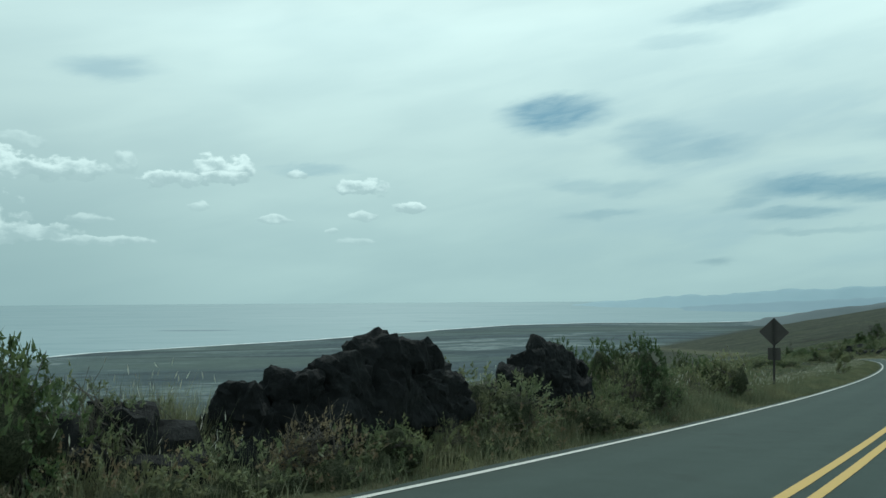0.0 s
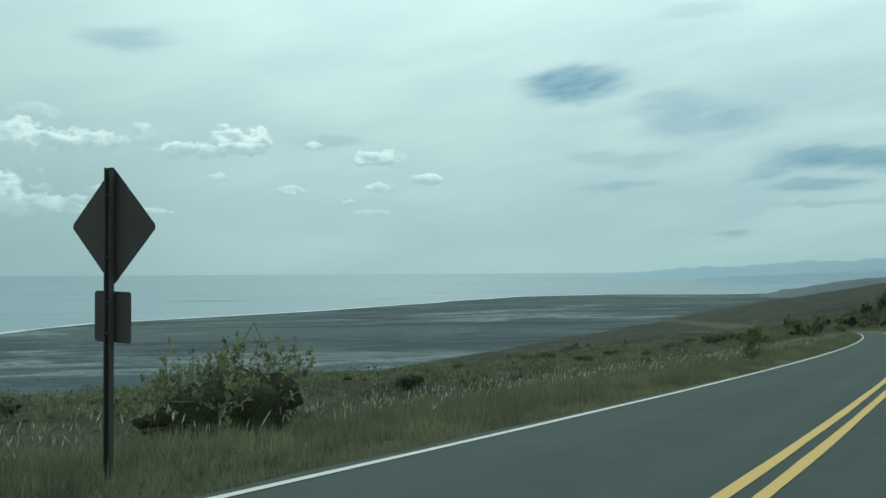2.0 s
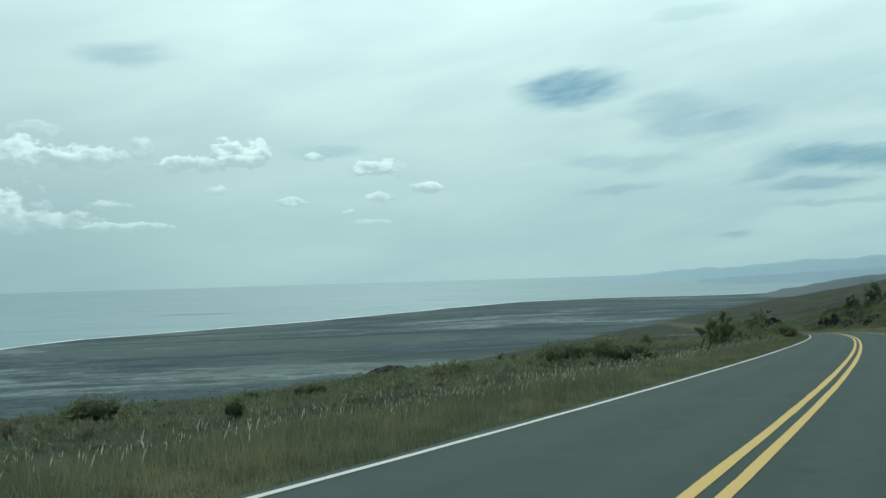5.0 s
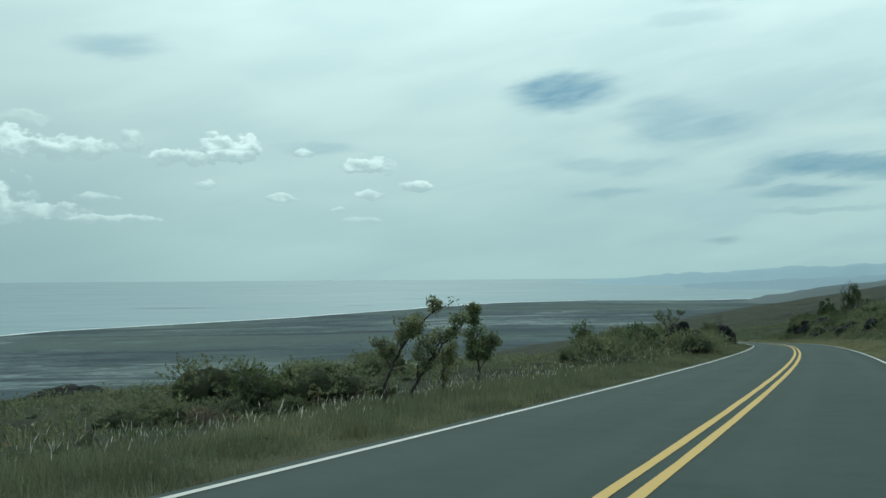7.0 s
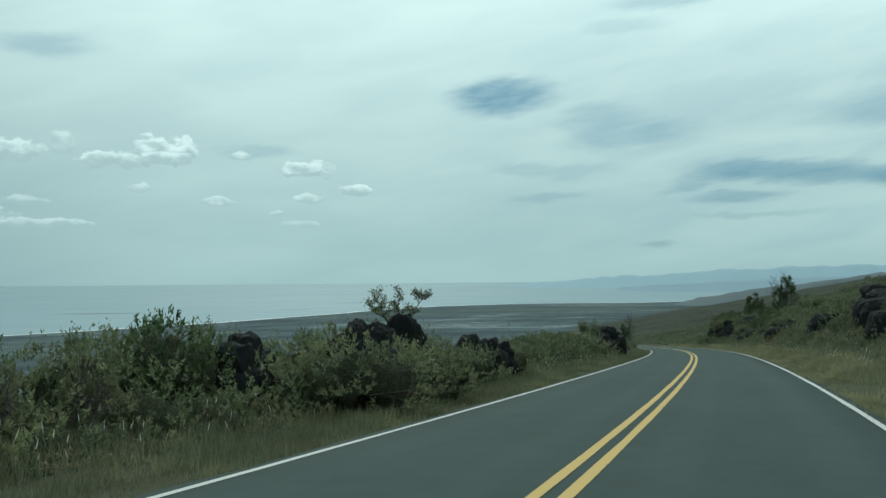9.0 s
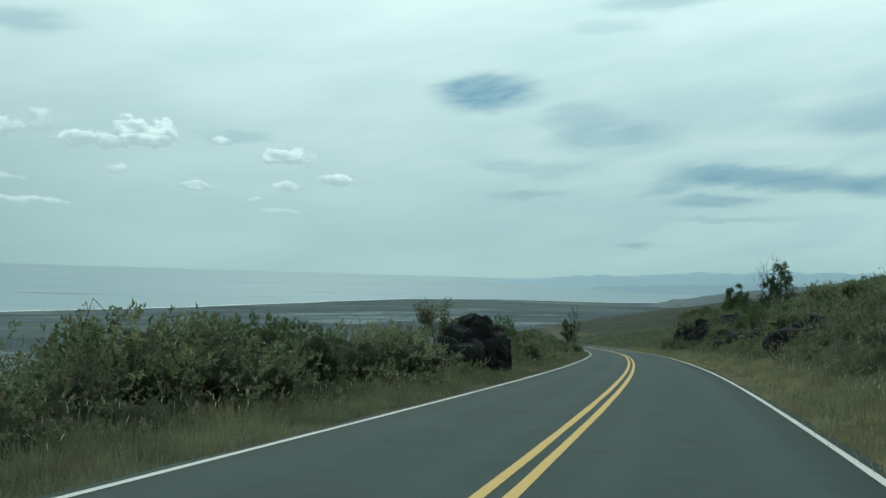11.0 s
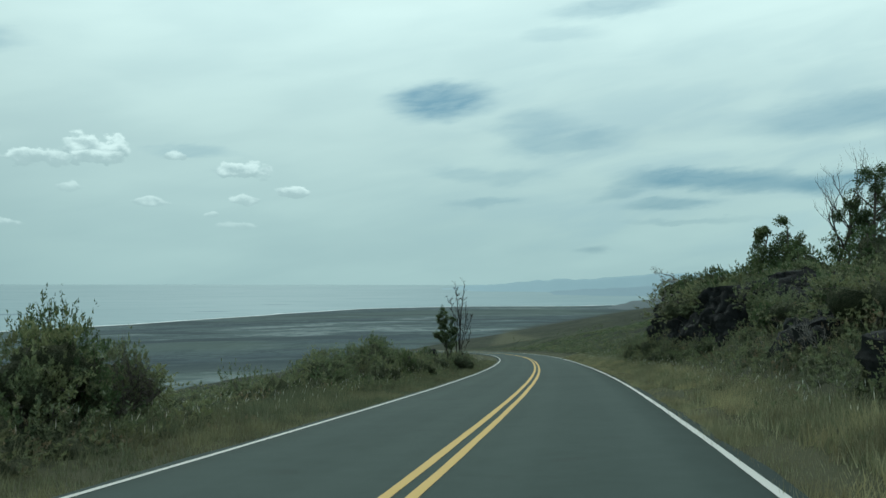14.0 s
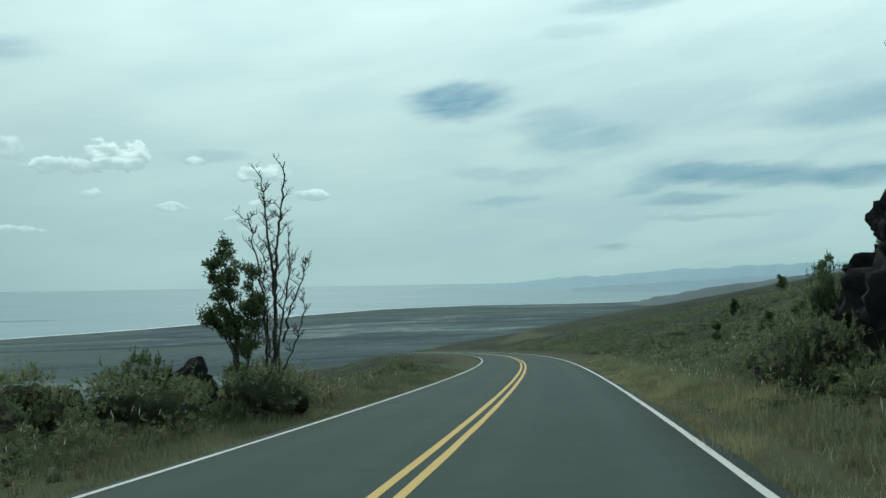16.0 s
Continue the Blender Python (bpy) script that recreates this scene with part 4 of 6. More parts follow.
# ---- road sign, seen from behind ----
def box(bm, sx, sy, sz, x=0.0, y=0.0, z=0.0, bevel=0.0):
    g = bmesh.ops.create_cube(bm, size=1.0)
    bmesh.ops.scale(bm, vec=(sx, sy, sz), verts=g["verts"])
    bmesh.ops.translate(bm, vec=(x, y, z), verts=g["verts"])
    if bevel:
        bmesh.ops.bevel(bm, geom=list({e for v in g["verts"] for e in v.link_edges}), offset=bevel, segments=2, affect="EDGES")


def plate(w, h, corner, turn):
    """A thin metal plate with rounded corners, turned in its plane."""
    pts = []
    for cx, cz, a0 in ((1, 1, 0), (-1, 1, 90), (-1, -1, 180), (1, -1, 270)):
        for k in range(5):
            a = radians(a0 + 22.5 * k)
            pts.append((cx * (w / 2 - corner) + corner * math.cos(a), cz * (h / 2 - corner) + corner * math.sin(a)))
    bm = bmesh.new()
    c, s_ = math.cos(radians(turn)), math.sin(radians(turn))
    front = [bm.verts.new((x * c - z * s_, -0.0015, x * s_ + z * c)) for x, z in pts]
    back = [bm.verts.new((v.co.x, 0.0015, v.co.z)) for v in front]
    n = len(pts)
    bm.faces.new(front)
    bm.faces.new(back[::-1])
    for i in range(n):
        bm.faces.new((front[i], back[i], back[(i + 1) % n], front[(i + 1) % n]))
    bmesh.ops.recalc_face_normals(bm, faces=bm.faces)
    return bm


def road_sign():
    x, y = sd(34.2, -5.12)
    z = gz(x, y)
    th = math.degrees(float(road_at(34.2)[3]))
    e = thing("road_sign", "dark back of a diamond sign and square plate on post", "road sign", at=pose(x, y, z, 0, 0.8, th + 4))
    bm = bmesh.new()
    for sx, px, py in ((0.012, -0.034, 0.0), (0.012, 0.034, 0.0)):
        box(bm, sx, 0.045, 3.05, px, py, 1.27)
    box(bm, 0.075, 0.012, 3.05, 0, 0.0225, 1.27, 0.002)
    post = part("post", bm, STEEL, e, "dark steel channel post")
    d = part("diamond_plate", plate(0.76, 0.76, 0.045, 45), SIGNBACK, e, "dark unpainted back of the diamond plate")
    d.location = (0, 0.045, 2.27)
    q = part("square_plate", plate(0.46, 0.46, 0.03, 0), SIGNBACK, e, "dark back of the small square plate")
    q.location = (0, 0.045, 1.46)
    for zz in (2.55, 2.0, 1.6, 1.32):
        bm = bmesh.new()
        bmesh.ops.create_cone(bm, cap_ends=True, segments=6, radius1=0.012, radius2=0.012, depth=0.09)
        bmesh.ops.rotate(bm, cent=(0, 0, 0), matrix=Matrix.Rotation(radians(90), 3, "X"), verts=bm.verts)
        part("bolt", bm, STEEL, e).location = (0, 0.02, zz)


road_sign()


# ---- lava rocks ----
BLACK = "black craggy lava outcrop among the roadside grass"
outcrop(1, ((7.2, -5.8, 1.15), (7.9, -5.7, 1.3), (8.6, -5.55, 1.5), (9.3, -5.45, 1.76), (9.9, -5.5, 1.66), (10.4, -5.55, 1.66), (11.0, -5.7, 1.3)), BLACK, 0.36, 3, 4)
outcrop(2, ((13.5, -5.6, 1.25), (14.0, -5.5, 1.5), (14.5, -5.45, 1.76), (15.1, -5.5, 1.55), (15.7, -5.6, 1.38), (16.3, -5.7, 1.05)), BLACK, 0.33, 3, 4)
outcrop(3, ((2.4, -6.1, 0.8), (3.5, -6.1, 0.95), (4.6, -6.0, 0.9), (5.7, -6.0, 0.95)), "low black lava rocks half hidden in brush", 0.42, 3)
outcrop(4, ((164.6, -6.8, 1.75), (165.5, -6.7, 2.05), (166.6, -6.7, 1.95), (167.8, -6.7, 2.2), (169.0, -6.9, 2.1), (170.2, -7.2, 1.7)), BLACK, 0.36, 5, 4)
outcrop(5, ((173.4, -6.5, 1.65), (174.4, -6.4, 1.5), (176.2, -6.4, 1.55), (177.3, -6.3, 1.4)), BLACK, 0.34, 4)
outcrop(6, ((161.4, -7.6, 1.6), (162.1, -7.8, 1.75), (162.9, -8.0, 1.5)), BLACK, 0.34, 4)
outcrop(7, ((217.9, -6.1, 2.4), (218.3, -6.7, 2.62), (218.9, -6.3, 2.55), (219.3, -5.8, 2.1), (218.6, -7.2, 2.5)), "large black lava boulder with a ragged flat top", 0.50, 3, 4)
outcrop(8, ((216.2, -6.8, 2.1), (215.2, -7.0, 1.65), (214.2, -7.2, 1.2), (213.2, -7.3, 0.8)), "black lava shoulder sloping from the large boulder", 0.55, 3)
outcrop(9, ((293.6, -7.0, 1.55), (293.2, -7.5, 1.35), (292.6, -8.2, 1.25), (292.0, -9.2, 1.1)), "small dark lava pinnacle beside a dead tree", 0.24, 4)
for seed, s, d, sx, sy, h in ((41, 101, -92, 3.4, 2.2, 1.5), (42, 108, -60, 2.6, 1.8, 1.0), (43, 128, -97, 3.0, 2.0, 1.4), (44, 163, -94, 3.0, 2.4, 1.7), (45, 175, -70, 2.4, 1.5, 0.9), (46, 150, -40, 2.0, 1.3, 0.8)):
    rock(seed, s, d, sx, sy, h, seed * 37, 5, "dark lava mound on the grassy slope")
cliff(51, ((265.5, 9.2, 0.5), (268.5, 8.0, 1.5), (272, 7.4, 2.3), (278, 7.2, 2.3), (285, 6.8, 2.9), (288.5, 6.8, 3.3), (290.2, 6.9, 3.0), (291.8, 7.0, 2.3), (293.6, 7.0, 1.5), (294.6, 7.8, 1.0), (294.8, 10.0, 0.6)), "dark fractured lava cliff in the road cutting")
rock(54, 292.4, 6.7, 0.8, 0.9, 0.9, 70, 6, "fallen lava blocks at the foot of the cliff", 0.3, 1.2)
CUTTING = "dark lava outcrop in the scrubby hillside cutting"
outcrop(11, ((251.0, 7.6, 0.6), (249.6, 7.9, 0.75), (248.2, 7.8, 0.6), (246.8, 8.2, 0.6)), CUTTING, 0.60, 2)
outcrop(12, ((241.4, 7.8, 0.5), (240.2, 8.0, 0.6), (238.8, 8.2, 0.5)), CUTTING, 0.58, 2)
outcrop(13, ((274.6, 9.6, 1.0), (273.2, 9.8, 1.15), (272.0, 9.9, 0.9)), CUTTING, 0.62, 2)
outcrop(14, ((265.4, 8.6, 0.7), (264.0, 8.9, 0.8), (262.6, 9.0, 0.6)), CUTTING, 0.55, 2)
outcrop(15, ((259.6, 7.6, 0.6), (258.2, 7.9, 0.7)), CUTTING, 0.5, 2)
outcrop(16, ((227.0, 7.6, 0.6), (225.4, 7.9, 0.75), (223.8, 8.2, 0.6)), CUTTING, 0.6, 2)
outcrop(17, ((207.6, 8.2, 0.6), (206.0, 8.4, 0.7)), CUTTING, 0.6, 2)
outcrop(18, ((198.5, 9.6, 1.5), (196.6, 9.2, 1.7), (194.6, 9.0, 1.4), (192.6, 9.2, 1.2)), CUTTING, 0.75, 2)
outcrop(19, ((187.6, 8.8, 1.2), (185.8, 9.2, 1.0)), CUTTING, 0.7, 2)


# ---- shrubs ----
class Stock:
    """One plant built once; further ones are copies that share its meshes."""

    def __init__(self, ob):
        self.ob, self.used = ob, False

    def put(self, x, y, z, scale, turn, tall=1.0, lean=0.0):
        m = pose(x, y, z, lean, 0, turn) @ Matrix.Diagonal((scale, scale, scale * tall, 1))
        if self.used:
            return copy_thing(self.ob, m)
        self.used = True
        self.ob.matrix_basis = m
        return self.ob


GREEN, DULL, DRY = "dense green native shrub by the roadside", "olive-green rounded shrub on the hillside", "thin brownish shrub with bare twigs"
AIRY = "airy grey-green shrub of thin upright twigs"
SHRUBS = [Stock(tagged(bush(100 + i, r, h, mt, lb, size, dn, st, bare=br), group="roadside scrub")) for i, (r, h, mt, lb, size, dn, st, br) in enumerate((
    (1.0, 1.15, SHRUB, GREEN, 0.050, 1.0, 7, 0.0), (1.15, 1.0, OLIVE, DULL, 0.048, 1.0, 8, 0.0), (0.9, 1.3, OHIA, GREEN, 0.050, 1.0, 6, 0.0), (1.1, 1.2, SHRUB, GREEN, 0.046, 1.1, 8, 0.0),
    (0.9, 1.0, FERN, DRY, 0.030, 1.0, 4, 0.25), (1.2, 0.85, OLIVE, DULL, 0.048, 1.0, 8, 0.0), (0.95, 1.45, OHIA, GREEN, 0.050, 1.0, 5, 0.0),
    (1.35, 2.6, OHIA, "tall dark green shrub by the roadside", 0.055, 1.9, 7, 0.0), (1.3, 2.1, SHRUB, "tall dense green shrub by the roadside", 0.055, 1.7, 8, 0.0),
    (0.8, 1.5, OLIVE, AIRY, 0.046, 1.2, 5, 0.4), (1.5, 2.3, OHIA, "broad dark green shrub with a domed crown", 0.055, 2.1, 9, 0.0)))]


def plant(rows):
    """Shrubs given singly: s, d, height, width factor, kind."""
    base = (1.15, 1.0, 1.3, 1.2, 1.0, 0.85, 1.45, 2.6, 2.1, 1.5, 2.3)
    for i, (s, d, h, w, k) in enumerate(rows):
        if h >= 1.75 and k < 7:
            k, w = 7 + (k in (0, 1, 3, 5)), w * 1.25
        x, y = sd(s, d)
        sc = h / base[k]
        SHRUBS[k].put(x, y, gz(x, y) - 0.05, sc * w, i * 77 % 360, 1 / w)


def thicket(seed, n, s0, s1, d0, d1, h0, h1, kinds, skip=()):
    rnd = np.random.RandomState(seed)
    rows = []
    while len(rows) < n:
        s, d = rnd.uniform(s0, s1), rnd.uniform(d0, d1)
        h, w, k = rnd.uniform(h0, h1), rnd.uniform(1.0, 1.55), kinds[rnd.randint(len(kinds))]
        if any((s - a) ** 2 + (d - b) ** 2 < r * r for a, b, r in skip):
            continue
        rows.append((s, d, h, w, k))
    plant(rows)


# round the first lava rocks and on to the sign
plant(((4.2, -5.6, 1.62, 0.8, 2), (3.2, -6.2, 1.7, 0.8, 6), (5.3, -6.0, 1.25, 0.9, 9), (6.4, -6.2, 1.2, 0.8, 9), (7.2, -4.7, 0.8, 0.9, 4), (8.4, -4.5, 0.65, 0.9, 3), (9.8, -4.6, 0.7, 0.9, 9), (11.2, -4.9, 1.0, 0.9, 9), (11.9, -5.4, 1.25, 0.9, 1), (12.6, -5.0, 1.1, 0.8, 9),
       (14.0, -4.5, 0.6, 0.9, 1), (15.4, -4.6, 0.65, 0.9, 5), (16.4, -5.0, 0.95, 0.9, 0), (17.2, -5.0, 1.72, 0.8, 9), (17.7, -5.3, 1.5, 0.95, 3), (18.3, -4.9, 1.35, 0.9, 0), (19.4, -5.4, 1.25, 1.0, 9), (20.4, -5.8, 1.35, 0.9, 9), (21.6, -5.6, 1.0, 1.0, 4), (17.0, -6.2, 1.4, 0.9, 2),
       (25.9, -5.1, 1.15, 0.9, 9), (26.8, -5.3, 1.25, 0.9, 1), (27.5, -5.6, 1.3, 0.9, 9), (28.5, -5.9, 1.3, 0.9, 3), (29.3, -6.0, 0.9, 1.0, 9), (26.4, -5.8, 1.2, 0.9, 2), (18.6, -5.2, 1.5, 0.9, 2), (19.4, -5.5, 1.6, 0.8, 9), (19.0, -6.2, 1.55, 0.9, 6), (20.6, -5.2, 1.2, 0.9, 0), (24.2, -5.4, 1.2, 0.9, 9), (23.0, -6.2, 1.2, 0.9, 9), (24.4, -6.6, 1.4, 0.8, 9), (25.6, -6.0, 1.0, 1.0, 1), (26.6, -6.8, 1.45, 0.8, 9), (27.8, -6.2, 1.15, 0.9, 3), (29.2, -7.0, 1.4, 0.8, 6), (28.4, -6.8, 1.3, 0.9, 9), (30.4, -7.4, 1.2, 1.0, 0), (31.4, -6.9, 1.0, 0.9, 9), (39.2, -8.6, 1.5, 1.05, 1), (40.0, -9.2, 1.2, 1.1, 0)))
# the scrub and rocks before the gentle bend
plant(((157.5, -10.4, 2.35, 0.72, 2), (156.6, -11.2, 1.2, 1.1, 0), (155.2, -7.2, 1.7, 0.7, 9), (157.2, -7.4, 1.75, 0.65, 9), (158.6, -8.2, 1.6, 0.9, 3), (160.4, -9.6, 2.0, 0.9, 0), (160.2, -6.9, 1.3, 0.9, 3), (162.6, -6.5, 1.2, 1.0, 1), (162.8, -5.7, 1.35, 1.0, 1), (164.2, -5.6, 1.3, 1.0, 3), (165.6, -5.5, 1.25, 1.0, 0), (167.0, -5.5, 1.2, 1.0, 1), (163.4, -5.2, 0.9, 1.0, 4), (165.2, -5.1, 0.85, 1.0, 1), (168.4, -5.5, 1.2, 1.0, 9), (169.6, -5.6, 1.1, 1.0, 3), (164.0, -6.2, 1.3, 0.9, 0), (166.0, -6.0, 1.2, 1.0, 1), (168.0, -6.0, 1.3, 1.0, 3), (170.4, -6.3, 1.45, 0.9, 0), (171.6, -6.6, 1.9, 0.7, 9), (172.4, -6.2, 1.1, 1.0, 1),
       (163.4, -8.4, 1.9, 0.9, 2), (165.8, -8.4, 2.0, 0.9, 0), (171.0, -8.6, 2.2, 0.8, 8), (175.2, -6.0, 0.9, 1.0, 5), (178.6, -6.6, 1.2, 1.0, 1), (180.4, -7.0, 1.3, 1.1, 3), (183.6, -7.2, 1.3, 1.1, 0), (186.5, -7.6, 1.2, 1.1, 1), (189.5, -7.4, 1.3, 1.1, 3), (193.0, -7.8, 1.2, 1.2, 5)))
# behind the boulder and down to the open verge
plant(((208.6, -7.2, 1.55, 1.1, 1), (210.4, -7.6, 1.8, 0.9, 3), (211.6, -8.2, 1.9, 0.9, 0), (212.6, -8.8, 2.0, 0.9, 1), (214.0, -8.8, 2.05, 0.9, 3), (215.4, -9.0, 2.2, 0.8, 9), (207.0, -8.0, 1.7, 1.0, 5), (205.0, -7.8, 1.5, 1.1, 1),
       (220.6, -7.0, 2.4, 0.8, 9), (221.6, -7.6, 2.5, 0.8, 8), (223.2, -7.4, 2.3, 0.9, 0), (224.8, -7.0, 2.35, 0.7, 9), (226.4, -7.6, 2.4, 0.8, 7), (228.2, -8.2, 2.2, 0.9, 3), (229.6, -7.4, 2.0, 0.9, 9), (231.2, -7.6, 2.5, 0.75, 7), (232.6, -8.4, 2.7, 0.7, 7), (234.4, -8.2, 2.6, 0.62, 7), (236.6, -8.2, 2.5, 0.9, 10), (238.9, -8.4, 2.9, 0.9, 10), (240.8, -8.0, 2.5, 0.8, 7), (242.4, -8.2, 2.3, 0.9, 0),
       (243.6, -7.0, 2.3, 0.8, 8), (246.2, -7.6, 2.35, 0.8, 7), (248.2, -7.0, 2.2, 0.8, 8), (249.6, -7.4, 2.4, 0.8, 10), (251.4, -7.0, 2.3, 0.75, 9), (252.4, -7.8, 2.0, 0.9, 3), (245.0, -9.4, 2.6, 0.9, 10), (255.4, -9.6, 1.6, 1.0, 0), (258.0, -10.5, 1.5, 1.0, 3),
       (226.0, -6.4, 1.4, 1.0, 4), (228.6, -6.4, 1.3, 1.0, 4), (230.8, -6.3, 1.2, 1.0, 9), (233.6, -6.5, 1.5, 1.0, 1), (236.2, -6.6, 1.6, 1.0, 2), (239.0, -6.6, 1.5, 1.0, 3), (241.6, -6.5, 1.3, 1.0, 4)))
# the thicket before the dead tree
plant(((265.2, -8.0, 1.5, 1.1, 3), (267.0, -7.8, 1.75, 1.0, 0), (269.0, -8.2, 1.9, 0.9, 1), (270.8, -7.4, 2.0, 0.8, 9), (272.2, -7.8, 2.15, 0.9, 3), (274.0, -7.4, 2.3, 0.85, 9), (275.4, -7.6, 2.4, 0.8, 8), (277.2, -8.0, 2.5, 0.8, 7), (278.8, -7.6, 2.3, 0.8, 8), (280.6, -7.6, 2.05, 0.8, 9), (282.4, -8.0, 1.9, 0.9, 0), (284.6, -7.8, 1.6, 1.0, 3), (286.6, -7.4, 1.75, 0.8, 9), (288.4, -7.8, 1.8, 0.9, 8), (290.4, -8.6, 1.5, 1.0, 3), (291.6, -9.6, 1.5, 1.0, 0),
       (271.4, -6.4, 1.1, 1.0, 1), (274.6, -6.3, 1.2, 1.0, 3), (277.8, -6.3, 1.2, 1.0, 2), (281.2, -6.2, 1.1, 1.0, 1), (284.4, -6.2, 0.9, 1.1, 5), (295.6, -6.2, 1.2, 0.9, 1), (292.2, -5.6, 1.25, 0.9, 3), (294.6, -4.9, 1.1, 0.9, 4), (293.2, -5.0, 1.15, 0.9, 1), (295.2, -5.3, 1.3, 0.9, 9), (292.4, -6.6, 1.4, 0.9, 0), (291.2, -7.2, 1.45, 0.9, 2), (296.6, -7.0, 1.2, 1.0, 3), (290.0, -6.4, 1.2, 1.0, 1), (297.8, -6.2, 1.0, 1.0, 1), (299.4, -7.2, 1.1, 1.0, 0)))
# the road cutting
plant(((270.5, 9.8, 1.5, 1.1, 3), (272.6, 10.8, 1.8, 1.0, 0), (274.8, 10.6, 1.5, 1.2, 2), (277.0, 10.2, 1.7, 1.1, 1), (279.4, 9.4, 1.4, 1.2, 6), (281.8, 9.9, 1.4, 1.2, 0), (283.4, 8.8, 1.7, 1.3, 1), (285.6, 8.9, 1.5, 1.3, 3), (281.0, 9.2, 1.8, 1.2, 1), (278.4, 9.1, 2.05, 1.2, 0), (275.8, 9.2, 2.0, 1.1, 1), (287.4, 9.4, 1.1, 1.2, 1), (284.4, 10.2, 1.5, 1.3, 1), (279.6, 10.2, 1.8, 1.1, 0), (276.0, 12.2, 1.7, 1.2, 2), (280.6, 12.0, 1.4, 1.2, 3), (288.4, 9.2, 0.8, 1.3, 5), (289.8, 8.9, 1.0, 1.0, 9),
       (276.4, 6.4, 0.9, 0.9, 1), (273.6, 6.6, 1.0, 0.9, 3), (271.0, 6.9, 1.1, 1.0, 0), (279.2, 6.2, 0.75, 0.9, 1), (280.8, 6.2, 0.65, 1.0, 3), (282.2, 6.2, 0.8, 0.9, 9), (283.6, 6.1, 0.6, 0.9, 1), (285.4, 6.1, 0.75, 0.9, 3), (286.6, 5.9, 0.6, 1.0, 1), (288.6, 5.9, 0.75, 0.9, 0), (289.6, 5.9, 1.0, 0.9, 9), (291.2, 6.0, 0.8, 0.9, 1), (277.6, 6.1, 0.9, 1.0, 1), (274.6, 6.2, 0.9, 1.1, 0), (298.4, 10.6, 2.0, 0.9, 1), (299.3, 11.0, 2.2, 0.9, 3), (292.6, 6.1, 1.0, 0.9, 3), (294.8, 6.8, 1.1, 1.0, 1), (294.0, 7.6, 0.9, 1.0, 1), (296.2, 8.2, 0.8, 1.1, 5),
       (295.2, 7.8, 2.9, 0.42, 7), (296.4, 8.9, 1.5, 0.9, 3), (298.8, 8.8, 1.4, 1.0, 1), (290.0, 6.0, 1.25, 0.65, 1), (286.4, 6.4, 1.1, 0.75, 3), (282.4, 6.3, 1.2, 0.75, 1)))
# scrub rooted on the cliff's top
for i, (s, d, h, w, k) in enumerate(((273.4, 8.9, 1.2, 1.1, 3), (275.6, 8.8, 1.3, 1.1, 0), (277.8, 8.7, 1.4, 1.1, 2), (279.6, 8.5, 1.3, 1.1, 1), (281.2, 8.3, 1.2, 1.2, 3), (282.8, 8.5, 1.4, 1.1, 6), (284.4, 8.2, 1.2, 1.2, 0), (285.8, 8.4, 1.3, 1.1, 2), (287.2, 8.2, 1.1, 1.2, 1), (288.6, 8.3, 1.0, 1.1, 9), (286.4, 9.4, 1.5, 1.1, 3), (283.6, 9.6, 1.6, 1.1, 2), (280.4, 9.6, 1.6, 1.1, 0), (277.0, 9.8, 1.6, 1.1, 6), (289.6, 8.0, 0.7, 1.1, 5))):
    x, y = sd(s, d)
    top = gz(*sd(s, 6.9)) + 1.05 * float(np.interp(s, (272, 278, 285, 288.5, 290.2), (2.3, 2.3, 2.9, 3.3, 3.0)))
    SHRUBS[k].put(x, y, max(top, gz(x, y)) - 0.25, h * w / (1.15, 1.0, 1.3, 1.2, 1.0, 0.85, 1.45, 2.6, 2.1, 1.5)[k], i * 71 % 360, 1 / w)
thicket(1, 10, 2, 33, -13, -7.0, 0.5, 1.0, (0, 1, 3, 4, 9))
thicket(2, 9, 34, 125, -26, -12, 0.4, 0.8, (1, 4, 5, 3))
thicket(3, 8, 126, 146, -20, -11, 0.6, 1.1, (0, 3, 5, 1))
thicket(15, 20, 134, 158, -24, -10.5, 0.9, 1.5, (0, 1, 2, 3, 5, 6))
thicket(16, 14, 84, 130, -34, -13, 0.5, 1.0, (0, 1, 2, 5, 4))
